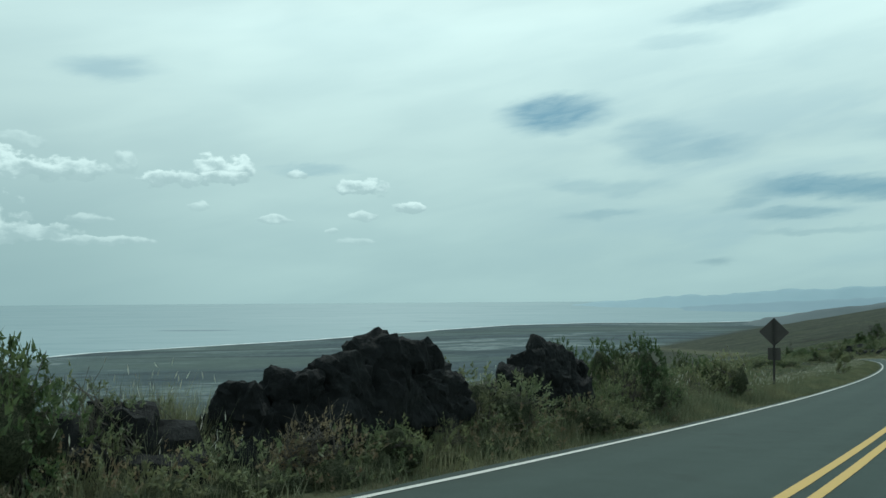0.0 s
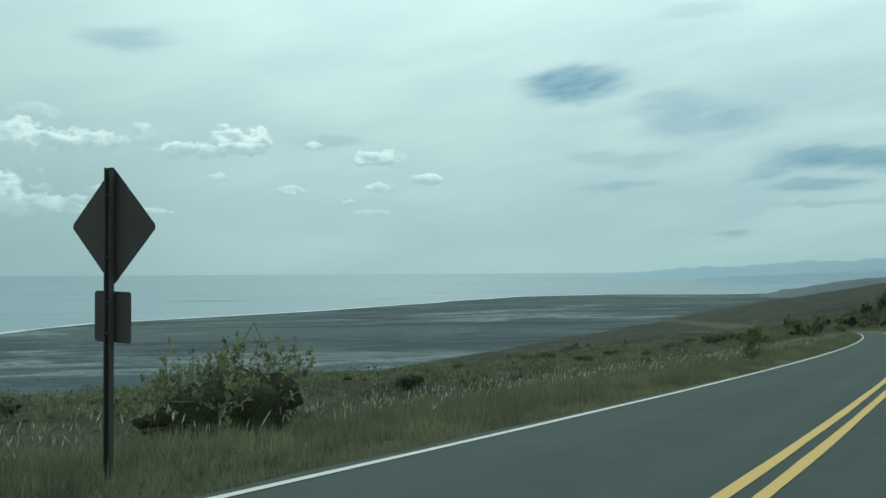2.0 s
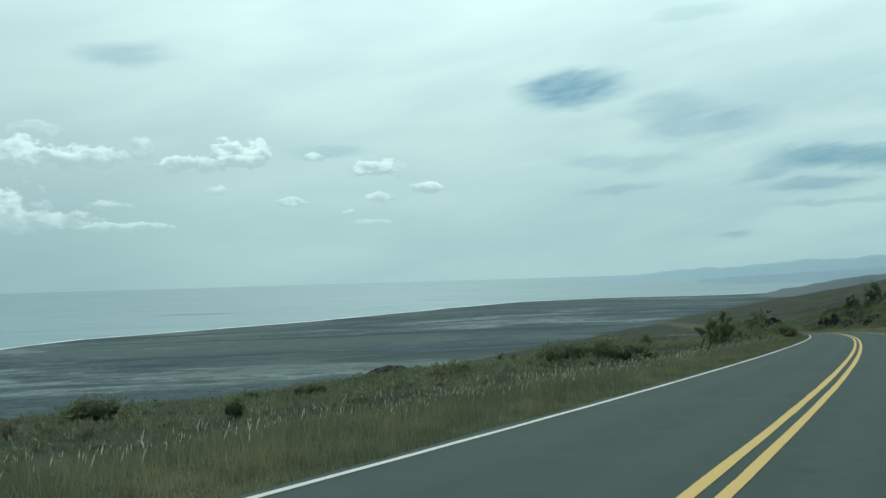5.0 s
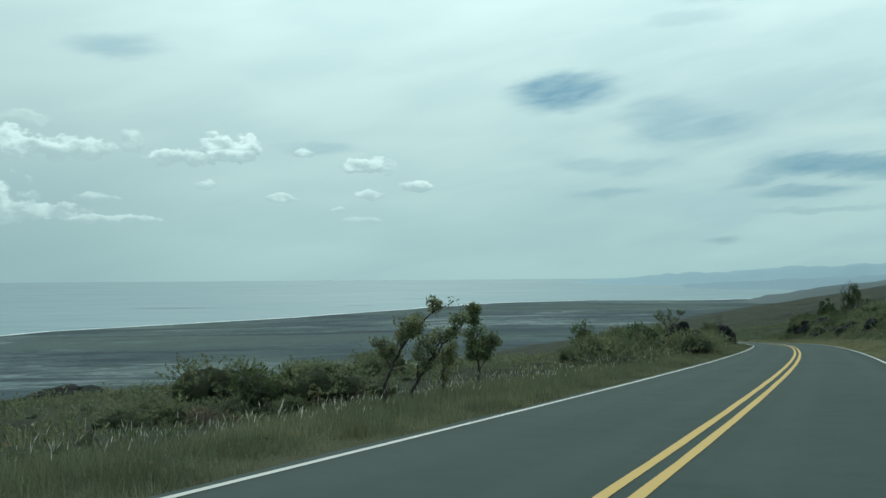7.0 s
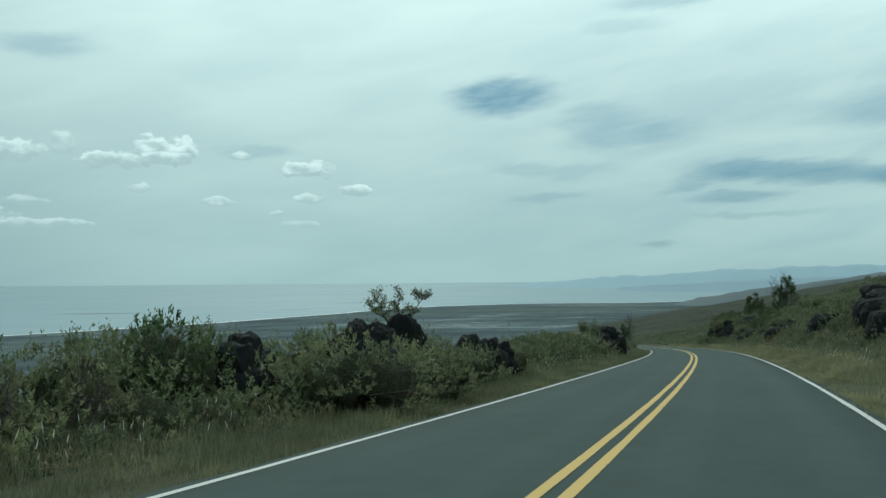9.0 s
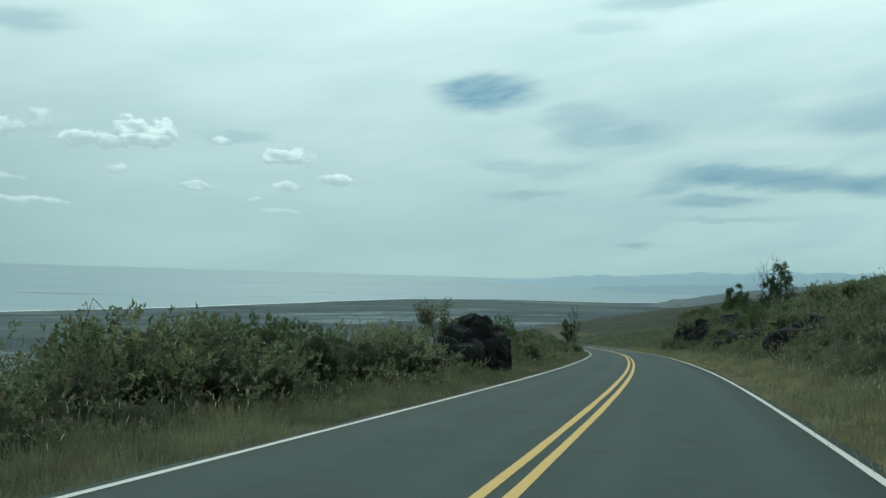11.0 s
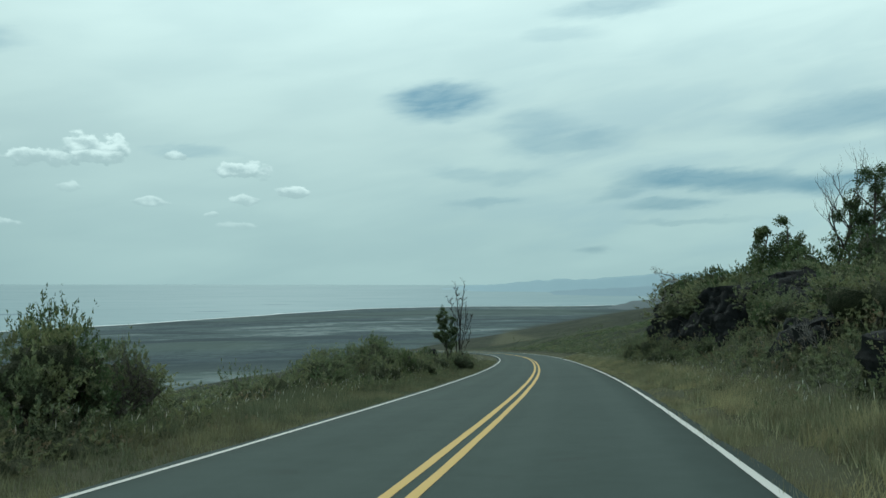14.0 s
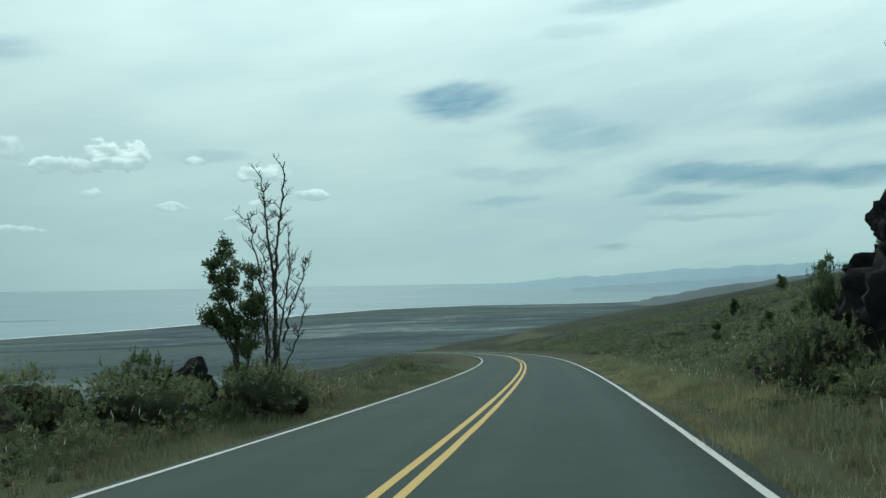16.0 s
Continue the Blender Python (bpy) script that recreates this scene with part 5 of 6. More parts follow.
# taller scrub behind the second rocks and on to the boulder
plant(((158.8, -9.0, 2.0, 0.9, 8), (161.0, -9.2, 2.1, 0.9, 7), (163.2, -9.4, 2.1, 0.9, 8), (164.6, -8.6, 2.0, 0.9, 9), (167.0, -8.8, 2.15, 0.9, 7), (169.2, -9.2, 2.2, 0.9, 8), (172.6, -8.2, 2.0, 0.9, 8), (174.8, -8.4, 1.9, 0.9, 7), (176.4, -8.0, 1.7, 1.0, 3), (171.8, -7.4, 1.9, 0.8, 9), (160.0, -8.0, 1.7, 1.0, 2), (156.0, -8.6, 1.7, 1.0, 0), (153.8, -8.0, 1.4, 1.0, 3), (152.6, -8.8, 1.3, 1.0, 1),
       (262.4, 8.0, 0.9, 1.1, 1), (264.6, 7.8, 1.0, 1.1, 2), (266.8, 8.6, 1.2, 1.1, 0), (268.8, 8.8, 1.3, 1.1, 6), (270.2, 9.0, 1.2, 1.1, 1), (272.4, 8.8, 1.2, 1.1, 3), (274.2, 8.7, 1.1, 1.1, 2), (276.6, 8.6, 1.2, 1.1, 9), (260.4, 8.4, 1.1, 1.1, 6), (258.0, 8.2, 1.0, 1.1, 0), (255.6, 8.0, 1.1, 1.1, 1), (253.2, 8.6, 1.2, 1.1, 2), (245.0, 8.0, 1.0, 1.1, 3), (242.6, 8.6, 1.2, 1.1, 6), (236.4, 8.2, 1.1, 1.1, 0), (233.6, 8.4, 1.2, 1.1, 2), (230.4, 8.2, 1.1, 1.1, 1)))
thicket(14, 22, 179, 207, -10, -6.8, 1.1, 1.74, (0, 1, 2, 3, 9, 9, 6))
thicket(4, 6, 176, 206, -14, -7.4, 0.7, 1.25, (0, 1, 2, 3, 9, 5, 6))
thicket(13, 8, 287, 308, -17, -8.6, 0.8, 1.35, (0, 1, 3, 9, 5))
thicket(8, 8, 296, 330, -16, -7.0, 0.5, 1.1, (1, 3, 5))
thicket(9, 26, 186, 270, 7.8, 13, 0.7, 1.5, (0, 1, 2, 3, 4, 9, 5, 2, 6))
thicket(10, 14, 192, 290, 12, 22, 0.9, 1.8, (0, 2, 3, 6, 1))
thicket(11, 8, 297, 330, 7, 22, 0.5, 1.0, (1, 3, 4, 5))


def undergrowth(seed, n, s0, s1, d0, d1, h0, h1, mat, label, size=0.06, per=210, edge=(5.4, 7.2), clear=()):
    """Low tangled scrub as one sheet of small leafy mounds, thinning toward the road."""
    rnd = np.random.RandomState(seed)
    s, d = rnd.uniform(s0, s1, n), rnd.uniform(d0, d1, n)
    for a, b, r in clear:
        far = (s - a) ** 2 + (d - b) ** 2 > r * r
        s, d = s[far], d[far]
    x, y, _, th, _ = road_at(s)
    x, y = x + d * np.cos(th), y + d * np.sin(th)
    keep = vnoise(x / 3.3, y / 3.3, 40 + seed) > -0.22
    x, y, d = x[keep], y[keep], d[keep]
    n = len(x)
    h = rnd.uniform(h0, h1, n) * (0.35 + 0.65 * sstep(np.abs(d), *edge)) * (1 + 0.8 * vnoise(x / 5, y / 5, 60))
    r = rnd.uniform(0.75, 1.2, n) * (0.32 + 0.5 * h)
    c = np.stack([x, y, ground(x, y)[0] - 0.05], 1)
    count = 11
    k_ = max(4, int(per * 0.82 / count))
    m = n * k_
    az, q = rnd.uniform(0, 6.283, m), rnd.uniform(0.0, 1.0, m)
    k = np.sqrt(1 - q * q)
    way = np.stack([np.cos(az) * k, np.sin(az) * k, q], 1)
    lump = 0.72 + 0.30 * np.sin(az * 3 + np.repeat(rnd.uniform(0, 6, n), k_)) * k + rnd.uniform(-0.18, 0.22, m)
    R, H = np.repeat(r, k_), np.repeat(h, k_)
    p = np.repeat(c, k_, 0) + way * np.stack([R, R, H], 1) * lump[:, None]
    ln = H * np.where(rnd.uniform(size=m) < 0.15, rnd.uniform(0.2, 0.5, m), rnd.uniform(0.08, 0.22, m))
    lv, lf = sprigs(p, way + (0, 0, 0.5), count, ln, size * 0.95, rnd)
    # solid cores fill the mounds; their dark colour stands for inner shade
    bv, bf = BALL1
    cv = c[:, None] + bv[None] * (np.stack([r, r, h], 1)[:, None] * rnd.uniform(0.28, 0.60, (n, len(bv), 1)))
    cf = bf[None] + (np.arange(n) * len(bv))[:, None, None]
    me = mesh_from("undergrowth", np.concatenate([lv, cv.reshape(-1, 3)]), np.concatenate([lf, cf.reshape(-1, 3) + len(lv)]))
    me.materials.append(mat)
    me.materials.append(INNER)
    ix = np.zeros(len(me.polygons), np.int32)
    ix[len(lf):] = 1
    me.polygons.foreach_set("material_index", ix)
    tagged(part("undergrowth", me, mat), label, "undergrowth", kind="stuff")


BOULDER = ((217.6, -6.3, 1.9), (216.0, -5.8, 1.3), (176.5, -6.0, 0.9))
LOWGREEN, LOWOLIVE, LOWBROWN, LOWDARK = "low tangled green scrub beside the road", "low olive-green scrub beside the road", "dry brownish fern scrub beside the road", "low dark green scrub beside the road"
undergrowth(1, 210, 157, 206, -11, -5.9, 0.8, 1.5, SHRUB, LOWGREEN, clear=BOULDER)
undergrowth(15, 230, 206, 253, -11, -5.7, 0.9, 1.7, SHRUB, LOWGREEN, clear=BOULDER)
undergrowth(2, 330, 157, 253, -11.5, -5.7, 0.75, 1.5, OLIVE, LOWOLIVE, clear=BOULDER)
undergrowth(3, 240, 158, 253, -11, -6.2, 0.8, 1.6, OHIA, LOWDARK, clear=BOULDER)
undergrowth(4, 260, 150, 253, -8.5, -5.3, 0.4, 1.0, FERN, LOWBROWN, 0.035, clear=BOULDER)
undergrowth(33, 110, 149, 176, -8.5, -5.9, 1.0, 1.6, OLIVE, LOWOLIVE, 0.055)
undergrowth(34, 90, 149, 176, -8.5, -5.9, 1.0, 1.7, SHRUB, LOWGREEN, 0.055)
undergrowth(35, 80, 219, 236, -9.5, -6.0, 1.3, 2.1, OLIVE, LOWOLIVE, 0.055, clear=BOULDER)
undergrowth(36, 70, 219, 236, -9.5, -6.0, 1.3, 2.1, OHIA, LOWDARK, 0.055, clear=BOULDER)
undergrowth(39, 160, 215, 290, 5.6, 10.5, 0.4, 0.9, FERN, "dry brownish scrub on the road cutting", 0.035, 200, (4.8, 7.0))
undergrowth(40, 260, 195, 292, 4.8, 7.0, 0.3, 0.65, SHRUB, "low green plants along the foot of the cutting", 0.042, 130, (4.2, 6.0))
undergrowth(37, 190, 205, 272, 5.6, 9.5, 0.4, 0.9, OLIVE, "low olive-green scrub on the road cutting", 0.05, 180, (4.8, 7.0))
undergrowth(38, 150, 205, 272, 5.8, 9.5, 0.4, 0.9, SHRUB, "low tangled green scrub on the road cutting", 0.05, 180, (4.8, 7.0))
undergrowth(27, 120, 263, 294, -10.5, -5.8, 0.7, 1.4, SHRUB, LOWGREEN)
undergrowth(28, 110, 263, 294, -11, -5.8, 0.7, 1.4, OLIVE, LOWOLIVE)
undergrowth(29, 70, 263, 294, -11, -6.2, 0.7, 1.4, OHIA, LOWDARK)
undergrowth(30, 70, 252, 294, -8.5, -5.2, 0.3, 0.8, FERN, LOWBROWN, 0.035)
undergrowth(41, 120, 262, 293, -6.6, -5.3, 0.5, 0.9, OLIVE, LOWOLIVE, 0.05, 180, (4.8, 6.0))
undergrowth(42, 130, 205, 254, -6.6, -5.3, 0.5, 0.9, OLIVE, LOWOLIVE, 0.05, 180, (4.8, 6.0), clear=BOULDER)
undergrowth(31, 90, 250, 266, -16, -7.4, 0.4, 0.8, OLIVE, "low olive-green scrub below the open verge")
undergrowth(5, 430, 165, 291, 6.8, 17, 0.5, 1.2, OLIVE, "low olive-green scrub on the road cutting", 0.06, 180)
undergrowth(6, 380, 165, 291, 7.0, 17, 0.5, 1.2, SHRUB, "low tangled green scrub on the road cutting", 0.06, 180)
undergrowth(7, 300, 165, 291, 6.4, 14, 0.35, 0.9, FERN, "dry brownish scrub on the road cutting", 0.035)
undergrowth(8, 300, 180, 291, 7.4, 19, 0.5, 1.3, OHIA, "low dark green scrub on the road cutting", 0.06, 180)
undergrowth(19, 80, 0, 19, -5.3, -4.3, 0.4, 0.8, FERN, "dry tangled brush in front of the lava rocks", 0.032, 260, (3.4, 3.9))
undergrowth(20, 80, 0, 19, -5.4, -4.3, 0.4, 0.8, OLIVE, "green tangled brush in front of the lava rocks", 0.04, 240, (3.4, 3.9))
undergrowth(9, 120, -2, 34, -12, -6.2, 0.4, 0.8, SHRUB, "low green scrub round the lava rocks", 0.045)
undergrowth(10, 110, -2, 34, -11, -5.6, 0.35, 0.8, FERN, "dry brownish scrub round the lava rocks", 0.035)
undergrowth(23, 50, 16.5, 32, -8.4, -5.0, 0.5, 0.9, FERN, "tangled brown brush beyond the lava rocks", 0.035, 240)
undergrowth(24, 60, 16.5, 33, -8.4, -5.0, 0.5, 0.95, OLIVE, "grey-green brush beyond the lava rocks", 0.045, 220)
undergrowth(16, 240, 30, 158, -14, -4.9, 0.12, 0.30, OLIVE, "low green plants scattered through the verge grass", 0.04, 110, (4.6, 6.5))
undergrowth(17, 200, 30, 158, -13, -4.7, 0.12, 0.28, FERN, "dry brown plants scattered through the verge grass", 0.03, 110, (4.6, 6.5))
undergrowth(18, 420, 150, 300, 5.0, 7.4, 0.25, 0.6, OLIVE, "low green plants along the foot of the cutting", 0.04, 100, (4.4, 6.5))
undergrowth(21, 700, 26, 160, -60, -10, 0.20, 0.55, OHIA, "low dark scrub on the slope below the verge", 0.08, 60, (5.0, 14.0))
undergrowth(22, 500, 26, 160, -50, -10, 0.2, 0.45, FERN, "dry brown scrub on the slope below the verge", 0.07, 60, (5.0, 14.0))
undergrowth(32, 500, 26, 160, -60, -10, 0.2, 0.5, OLIVE, "low olive scrub on the slope below the verge", 0.08, 60, (5.0, 14.0))
undergrowth(11, 260, 294, 352, -18, -6.4, 0.4, 0.8, OLIVE, "low scrub beyond the bend", 0.055, 110)
undergrowth(25, 90, 283, 315, -7.4, -4.7, 0.3, 0.75, FERN, "dry brush round the foot of the dead tree", 0.04, 150, (4.4, 5.6))
undergrowth(26, 90, 283, 315, -7.6, -4.8, 0.3, 0.75, OLIVE, "green brush round the foot of the dead tree", 0.045, 150, (4.4, 5.6))
undergrowth(12, 500, 291, 360, 6.4, 34, 0.4, 0.9, SHRUB, "low scrub on the slope beyond the bend", 0.07, 60)
undergrowth(13, 400, 291, 360, 6.4, 34, 0.4, 0.9, OHIA, "low dark scrub on the slope beyond the bend", 0.07, 60)


# ---- trees ----
def stand(ob, s, d, turn=0.0, size=1.0):
    x, y = sd(s, d)
    ob.matrix_basis = pose(x, y, gz(x, y), 0, 0, turn) @ Matrix.Diagonal((size, size, size, 1))
    return ob


def bent(rnd, pts, step=0.16, wob=0.022):
    """A gnarled line through the points."""
    pts = np.asarray(pts, float)
    run = np.concatenate([[0], np.cumsum(np.linalg.norm(np.diff(pts, axis=0), axis=1))])
    t = np.linspace(0, run[-1], max(4, int(run[-1] / step)))
    p = np.stack([np.interp(t, run, pts[:, k]) for k in range(3)], 1)
    q = p.copy()
    for _ in range(3):
        q[1:-1] = (q[:-2] + q[1:-1] * 2 + q[2:]) / 4
    q[1:-1] += rnd.normal(size=(len(q) - 2, 3)) * wob
    return q


def twigs(rnd, line, n, length, low=0.3, up=0.75, levels=2, radius=0.012):
    """Upswept twigs along a limb, each with smaller ones; also the twigs' ends."""
    out, tips = [], []
    for _ in range(n):
        i = int((low + (1 - low) * rnd.uniform()) * (len(line) - 1))
        a = rnd.uniform(0, 6.283)
        w = np.array([math.cos(a), math.sin(a), up + rnd.normal() * 0.3])
        w /= np.linalg.norm(w)
        ln = length * rnd.uniform(0.5, 1.2)
        e = line[i] + w * ln + (0, 0, 0.25 * ln)
        t = bent(rnd, [line[i], line[i] + w * ln * 0.5, e], 0.09, 0.022)
        out.append(tube(t, np.linspace(radius, 0.004, len(t)), 4))
        tips += [e, t[len(t) * 2 // 3]]
        if levels > 1:
            o, q = twigs(rnd, t, 4, ln * 0.45, 0.3, up, levels - 1, radius * 0.6)
            out += o
            tips += q
    return out, tips


def stem_tree(seed, label, stems, leafy=None, bark=None, name="dead_tree", tuft=0.16, per=46, size=0.06):
    """A tree of several stems: (points across, along and up; radius; number and length of twigs)."""
    rnd = np.random.RandomState(seed)
    ob = thing(name, label, "tree")
    ends = []
    for k, (pts, radius, n, ln, low) in enumerate(stems):
        line = bent(rnd, pts)
        o, q = twigs(rnd, line, n, ln, low)
        ends += q + [line[-1], line[-2]]
        part("limb", mesh_from("limb", *join([tube(line, radius * np.linspace(1, 0.22, len(line)), 4)] + o), True), bark, ob)
    if leafy is not None:
        e = np.array(ends)
        part("crown", mesh_from("crown", *leaves(e, tuft, per, size, rnd, 0.85)), leafy, ob)
    return ob


TREEWARD = math.degrees(float(road_at(294.0)[3]))
stand(stem_tree(201, "tall bare dead tree of several upright grey stems", (
    (((0, 0, -0.3), (0.03, 0.1, 2.5), (0.12, 0, 4.0), (0.28, 0, 5.2), (0.36, 0, 6.1)), 0.075, 26, 0.42, 0.40),
    (((0.05, 0, 2.9), (-0.05, 0.05, 4.0), (-0.16, 0.1, 4.8), (-0.32, 0.1, 5.9)), 0.042, 22, 0.34, 0.2),
    (((-0.1, 0.1, -0.3), (-0.24, 0.2, 1.8), (-0.34, 0.2, 3.4), (-0.55, 0.2, 4.3), (-0.66, 0.2, 4.9)), 0.048, 22, 0.36, 0.45),
    (((0.1, -0.1, -0.3), (0.2, -0.15, 1.6), (0.32, -0.1, 2.7), (0.44, 0, 3.4), (0.42, 0, 4.4)), 0.045, 20, 0.34, 0.4),
    (((0.25, 0, 1.8), (0.42, 0.1, 2.6), (0.70, 0.1, 3.2), (0.82, 0.1, 3.8)), 0.034, 16, 0.30, 0.3),
    (((0.15, 0.1, 0.9), (0.45, 0.2, 1.7), (0.68, 0.2, 2.3), (0.72, 0.2, 3.1)), 0.026, 14, 0.26, 0.3),
    (((-0.05, -0.1, -0.3), (0.02, -0.2, 1.5), (-0.12, -0.3, 3.2), (-0.05, -0.3, 4.2)), 0.04, 18, 0.34, 0.4)), bark=DARKBARK), 294.0, -5.2, TREEWARD)
stand(stem_tree(203, "narrow dark green leafy tree among dead stems", (
    (((0, 0, -0.3), (-0.12, 0, 1.8), (-0.34, 0, 3.4), (-0.46, 0, 4.35)), 0.06, 22, 0.34, 0.40),
    (((0, 0, 0.6), (-0.30, 0.1, 1.7), (-0.75, 0.1, 2.3), (-1.05, 0, 2.6)), 0.035, 12, 0.28, 0.45),
    (((0, 0.1, 0.8), (0.2, 0.2, 2.2), (0.26, 0.1, 3.5)), 0.04, 15, 0.34, 0.30),
    (((0, -0.1, 0.8), (0.38, -0.1, 1.9), (0.62, -0.1, 2.9)), 0.03, 9, 0.30, 0.35),
    (((0, 0, 1.0), (-0.40, -0.1, 2.5), (-0.72, -0.1, 3.7)), 0.03, 14, 0.26, 0.45)), OHIA, DARKBARK, "tree", 0.12, 15), 293.8, -5.9, TREEWARD)
stand(tree(211, 7.1, 1.6, None, "dark dead tree standing on the hillside", 4, (8, 5, 3), (-0.06, 0.0), 0.13, bare=True, angle=0.5, up=0.4, wob=0.34, bark=DARKBARK), 283.0, 15.6, 0)
stand(tree(216, 4.2, 1.5, OHIA, "dark green leafy tree under a dead one", 3, (16, 5, 3), (-0.04, 0.0), 0.08, 0.09, 22, angle=1.0, up=0.05, rad=0.14, low=0.05, cone=0.6, shrink=0.38, wob=0.12), 282.6, 16.0, 110)
stand(tree(212, 5.3, 1.7, OHIA, "dark green tree with a broad conical crown on the hillside", 3, (26, 5, 3), (0.04, 0.0), 0.10, 0.09, 26, angle=1.05, up=0.04, rad=0.14, low=0.02, cone=0.9, shrink=0.36, wob=0.1), 281.9, 17.0, 30)
stand(tree(213, 4.0, 1.5, OHIA, "dark green tree leaning on the hillside", 3, (15, 5, 3), (-0.1, 0.0), 0.08, 0.10, 34, angle=1.0, up=0.06, rad=0.18, low=0.05, cone=0.9, shrink=0.40), 283.4, 13.2, 70)
stand(tree(214, 4.1, 1.2, OHIA, "small dark green tree with a layered crown", 3, (15, 5, 3), (0.05, 0.0), 0.07, 0.09, 32, angle=1.05, up=0.04, rad=0.18, low=0.08, cone=1.1, shrink=0.40), 284.2, 12.0, 0)
stand(tree(215, 2.4, 1.1, OHIA, "low dark green tree on the hillside", 3, (8, 5, 3), (-0.15, 0.0), 0.06, 0.10, 30, angle=0.95, up=0.1, rad=0.22, low=0.15, cone=0.8, shrink=0.5), 285.0, 12.6, 120)
stand(tree(219, 1.55, 0.9, OLIVE, "small airy sapling in the verge grass", 3, (9, 5, 3), (0.05, 0.0), 0.03, 0.05, 22, angle=0.75, up=0.15, rad=0.15, shrink=0.42, low=0.1, cone=0.4), 62.8, -5.2, 0)
stand(tree(218, 1.1, 0.8, OLIVE, "low airy sapling in the verge grass", 3, (8, 5, 3), (0.1, 0.0), 0.025, 0.05, 20, angle=0.8, up=0.1, rad=0.16, shrink=0.45, low=0.1, cone=0.4), 64.4, -5.5, 90)
RIGHTWARD = math.degrees(float(road_at(130.0)[3]))
stand(stem_tree(221, "wind-bent small tree with tufted leaves and bare tips", (
    (((0, 0, -0.2), (0.12, 0, 0.7), (0.45, 0, 1.35), (0.75, 0, 1.75)), 0.055, 9, 0.30, 0.55),
    (((0.45, 0, 1.3), (0.85, 0.1, 1.9), (1.25, 0.1, 2.15), (1.6, 0.1, 2.3)), 0.028, 7, 0.26, 0.2),
    (((0.2, 0, 0.9), (-0.1, 0.1, 1.25), (-0.2, 0.1, 1.4)), 0.022, 6, 0.22, 0.4)), OLIVE, DARKBARK, "tree", 0.12, 13, 0.05), 130.2, -8.5, RIGHTWARD, 1.15)
stand(stem_tree(226, "wind-bent small tree with a leaning trunk", (
    (((0, 0, -0.2), (0.3, 0, 0.55), (0.7, 0, 1.1), (0.95, 0, 1.6)), 0.055, 9, 0.30, 0.5),
    (((0.65, 0, 1.0), (1.05, 0.1, 1.5), (1.4, 0.1, 1.95)), 0.03, 8, 0.26, 0.3),
    (((0.3, 0, 0.6), (0.25, 0.1, 1.3), (0.4, 0.1, 1.9)), 0.022, 6, 0.22, 0.4)), OLIVE, DARKBARK, "tree", 0.12, 13, 0.05), 131.2, -8.4, RIGHTWARD, 1.15)
stand(stem_tree(223, "small round-crowned green tree with a thin stem", (
    (((0, 0, -0.2), (0.05, 0, 0.6), (-0.1, 0, 1.1), (-0.12, 0, 1.5)), 0.045, 16, 0.36, 0.45),
    (((-0.1, 0, 1.1), (-0.14, 0, 1.7), (-0.08, 0, 2.2)), 0.025, 6, 0.16, 0.6),
    (((0.03, 0, 0.6), (0.3, 0.1, 1.0), (0.42, 0.1, 1.5)), 0.02, 4, 0.2, 0.5)), SHRUB, DARKBARK, "tree", 0.14, 22, 0.05), 133.9, -7.5, RIGHTWARD, 1.12)
stand(stem_tree(224, "spindly small tree in the grass", (
    (((0, 0, -0.2), (0.04, 0, 0.8), (-0.05, 0, 1.6)), 0.028, 9, 0.28, 0.3),
    (((0, 0, 0.5), (0.25, 0, 1.1), (0.35, 0, 1.4)), 0.02, 6, 0.22, 0.4)), OLIVE, DARKBARK, "tree", 0.12, 10, 0.045), 132.6, -8.0, RIGHTWARD, 1.1)
stand(stem_tree(231, "sparse spreading tree with a flat crown over the lava rocks", (
    (((0, 0, -0.2), (0, 0, 1.2), (-0.3, 0, 2.0), (-0.75, 0, 2.75)), 0.05, 12, 0.34, 0.6),
    (((0, 0, 1.2), (0.3, 0.1, 2.0), (0.75, 0.1, 2.6), (1.05, 0.1, 2.8)), 0.035, 12, 0.32, 0.45),
    (((0, 0, 1.4), (0.05, 0, 2.2), (0.1, -0.1, 2.9)), 0.03, 9, 0.30, 0.4),
    (((-0.3, 0, 2.0), (-0.8, 0.1, 2.35), (-1.1, 0.1, 2.5)), 0.022, 7, 0.26, 0.4)), OLIVE, DARKBARK, "tree", 0.10, 5, 0.05), 170.6, -7.8, RIGHTWARD)
stand(tree(232, 3.3, 1.2, OLIVE, "feathery grey-green tree behind the boulder", 3, (10, 6, 4), (0.0, 0.0), 0.05, 0.06, 34, angle=0.6, up=0.3, rad=0.17, low=0.2, cone=0.5), 217.1, -7.8, 10)
CLIFFWARD = math.degrees(float(road_at(289.0)[3]))
stand(tree(241, 2.5, 1.6, None, "gnarled bleached snag on the cliff top", 4, (8, 5, 3), (-1.4, -0.1), 0.13, bare=True, angle=0.75, up=0.06, reach=4.0, wob=0.34, shrink=0.40, low=0.3), 288.6, 10.2, CLIFFWARD)
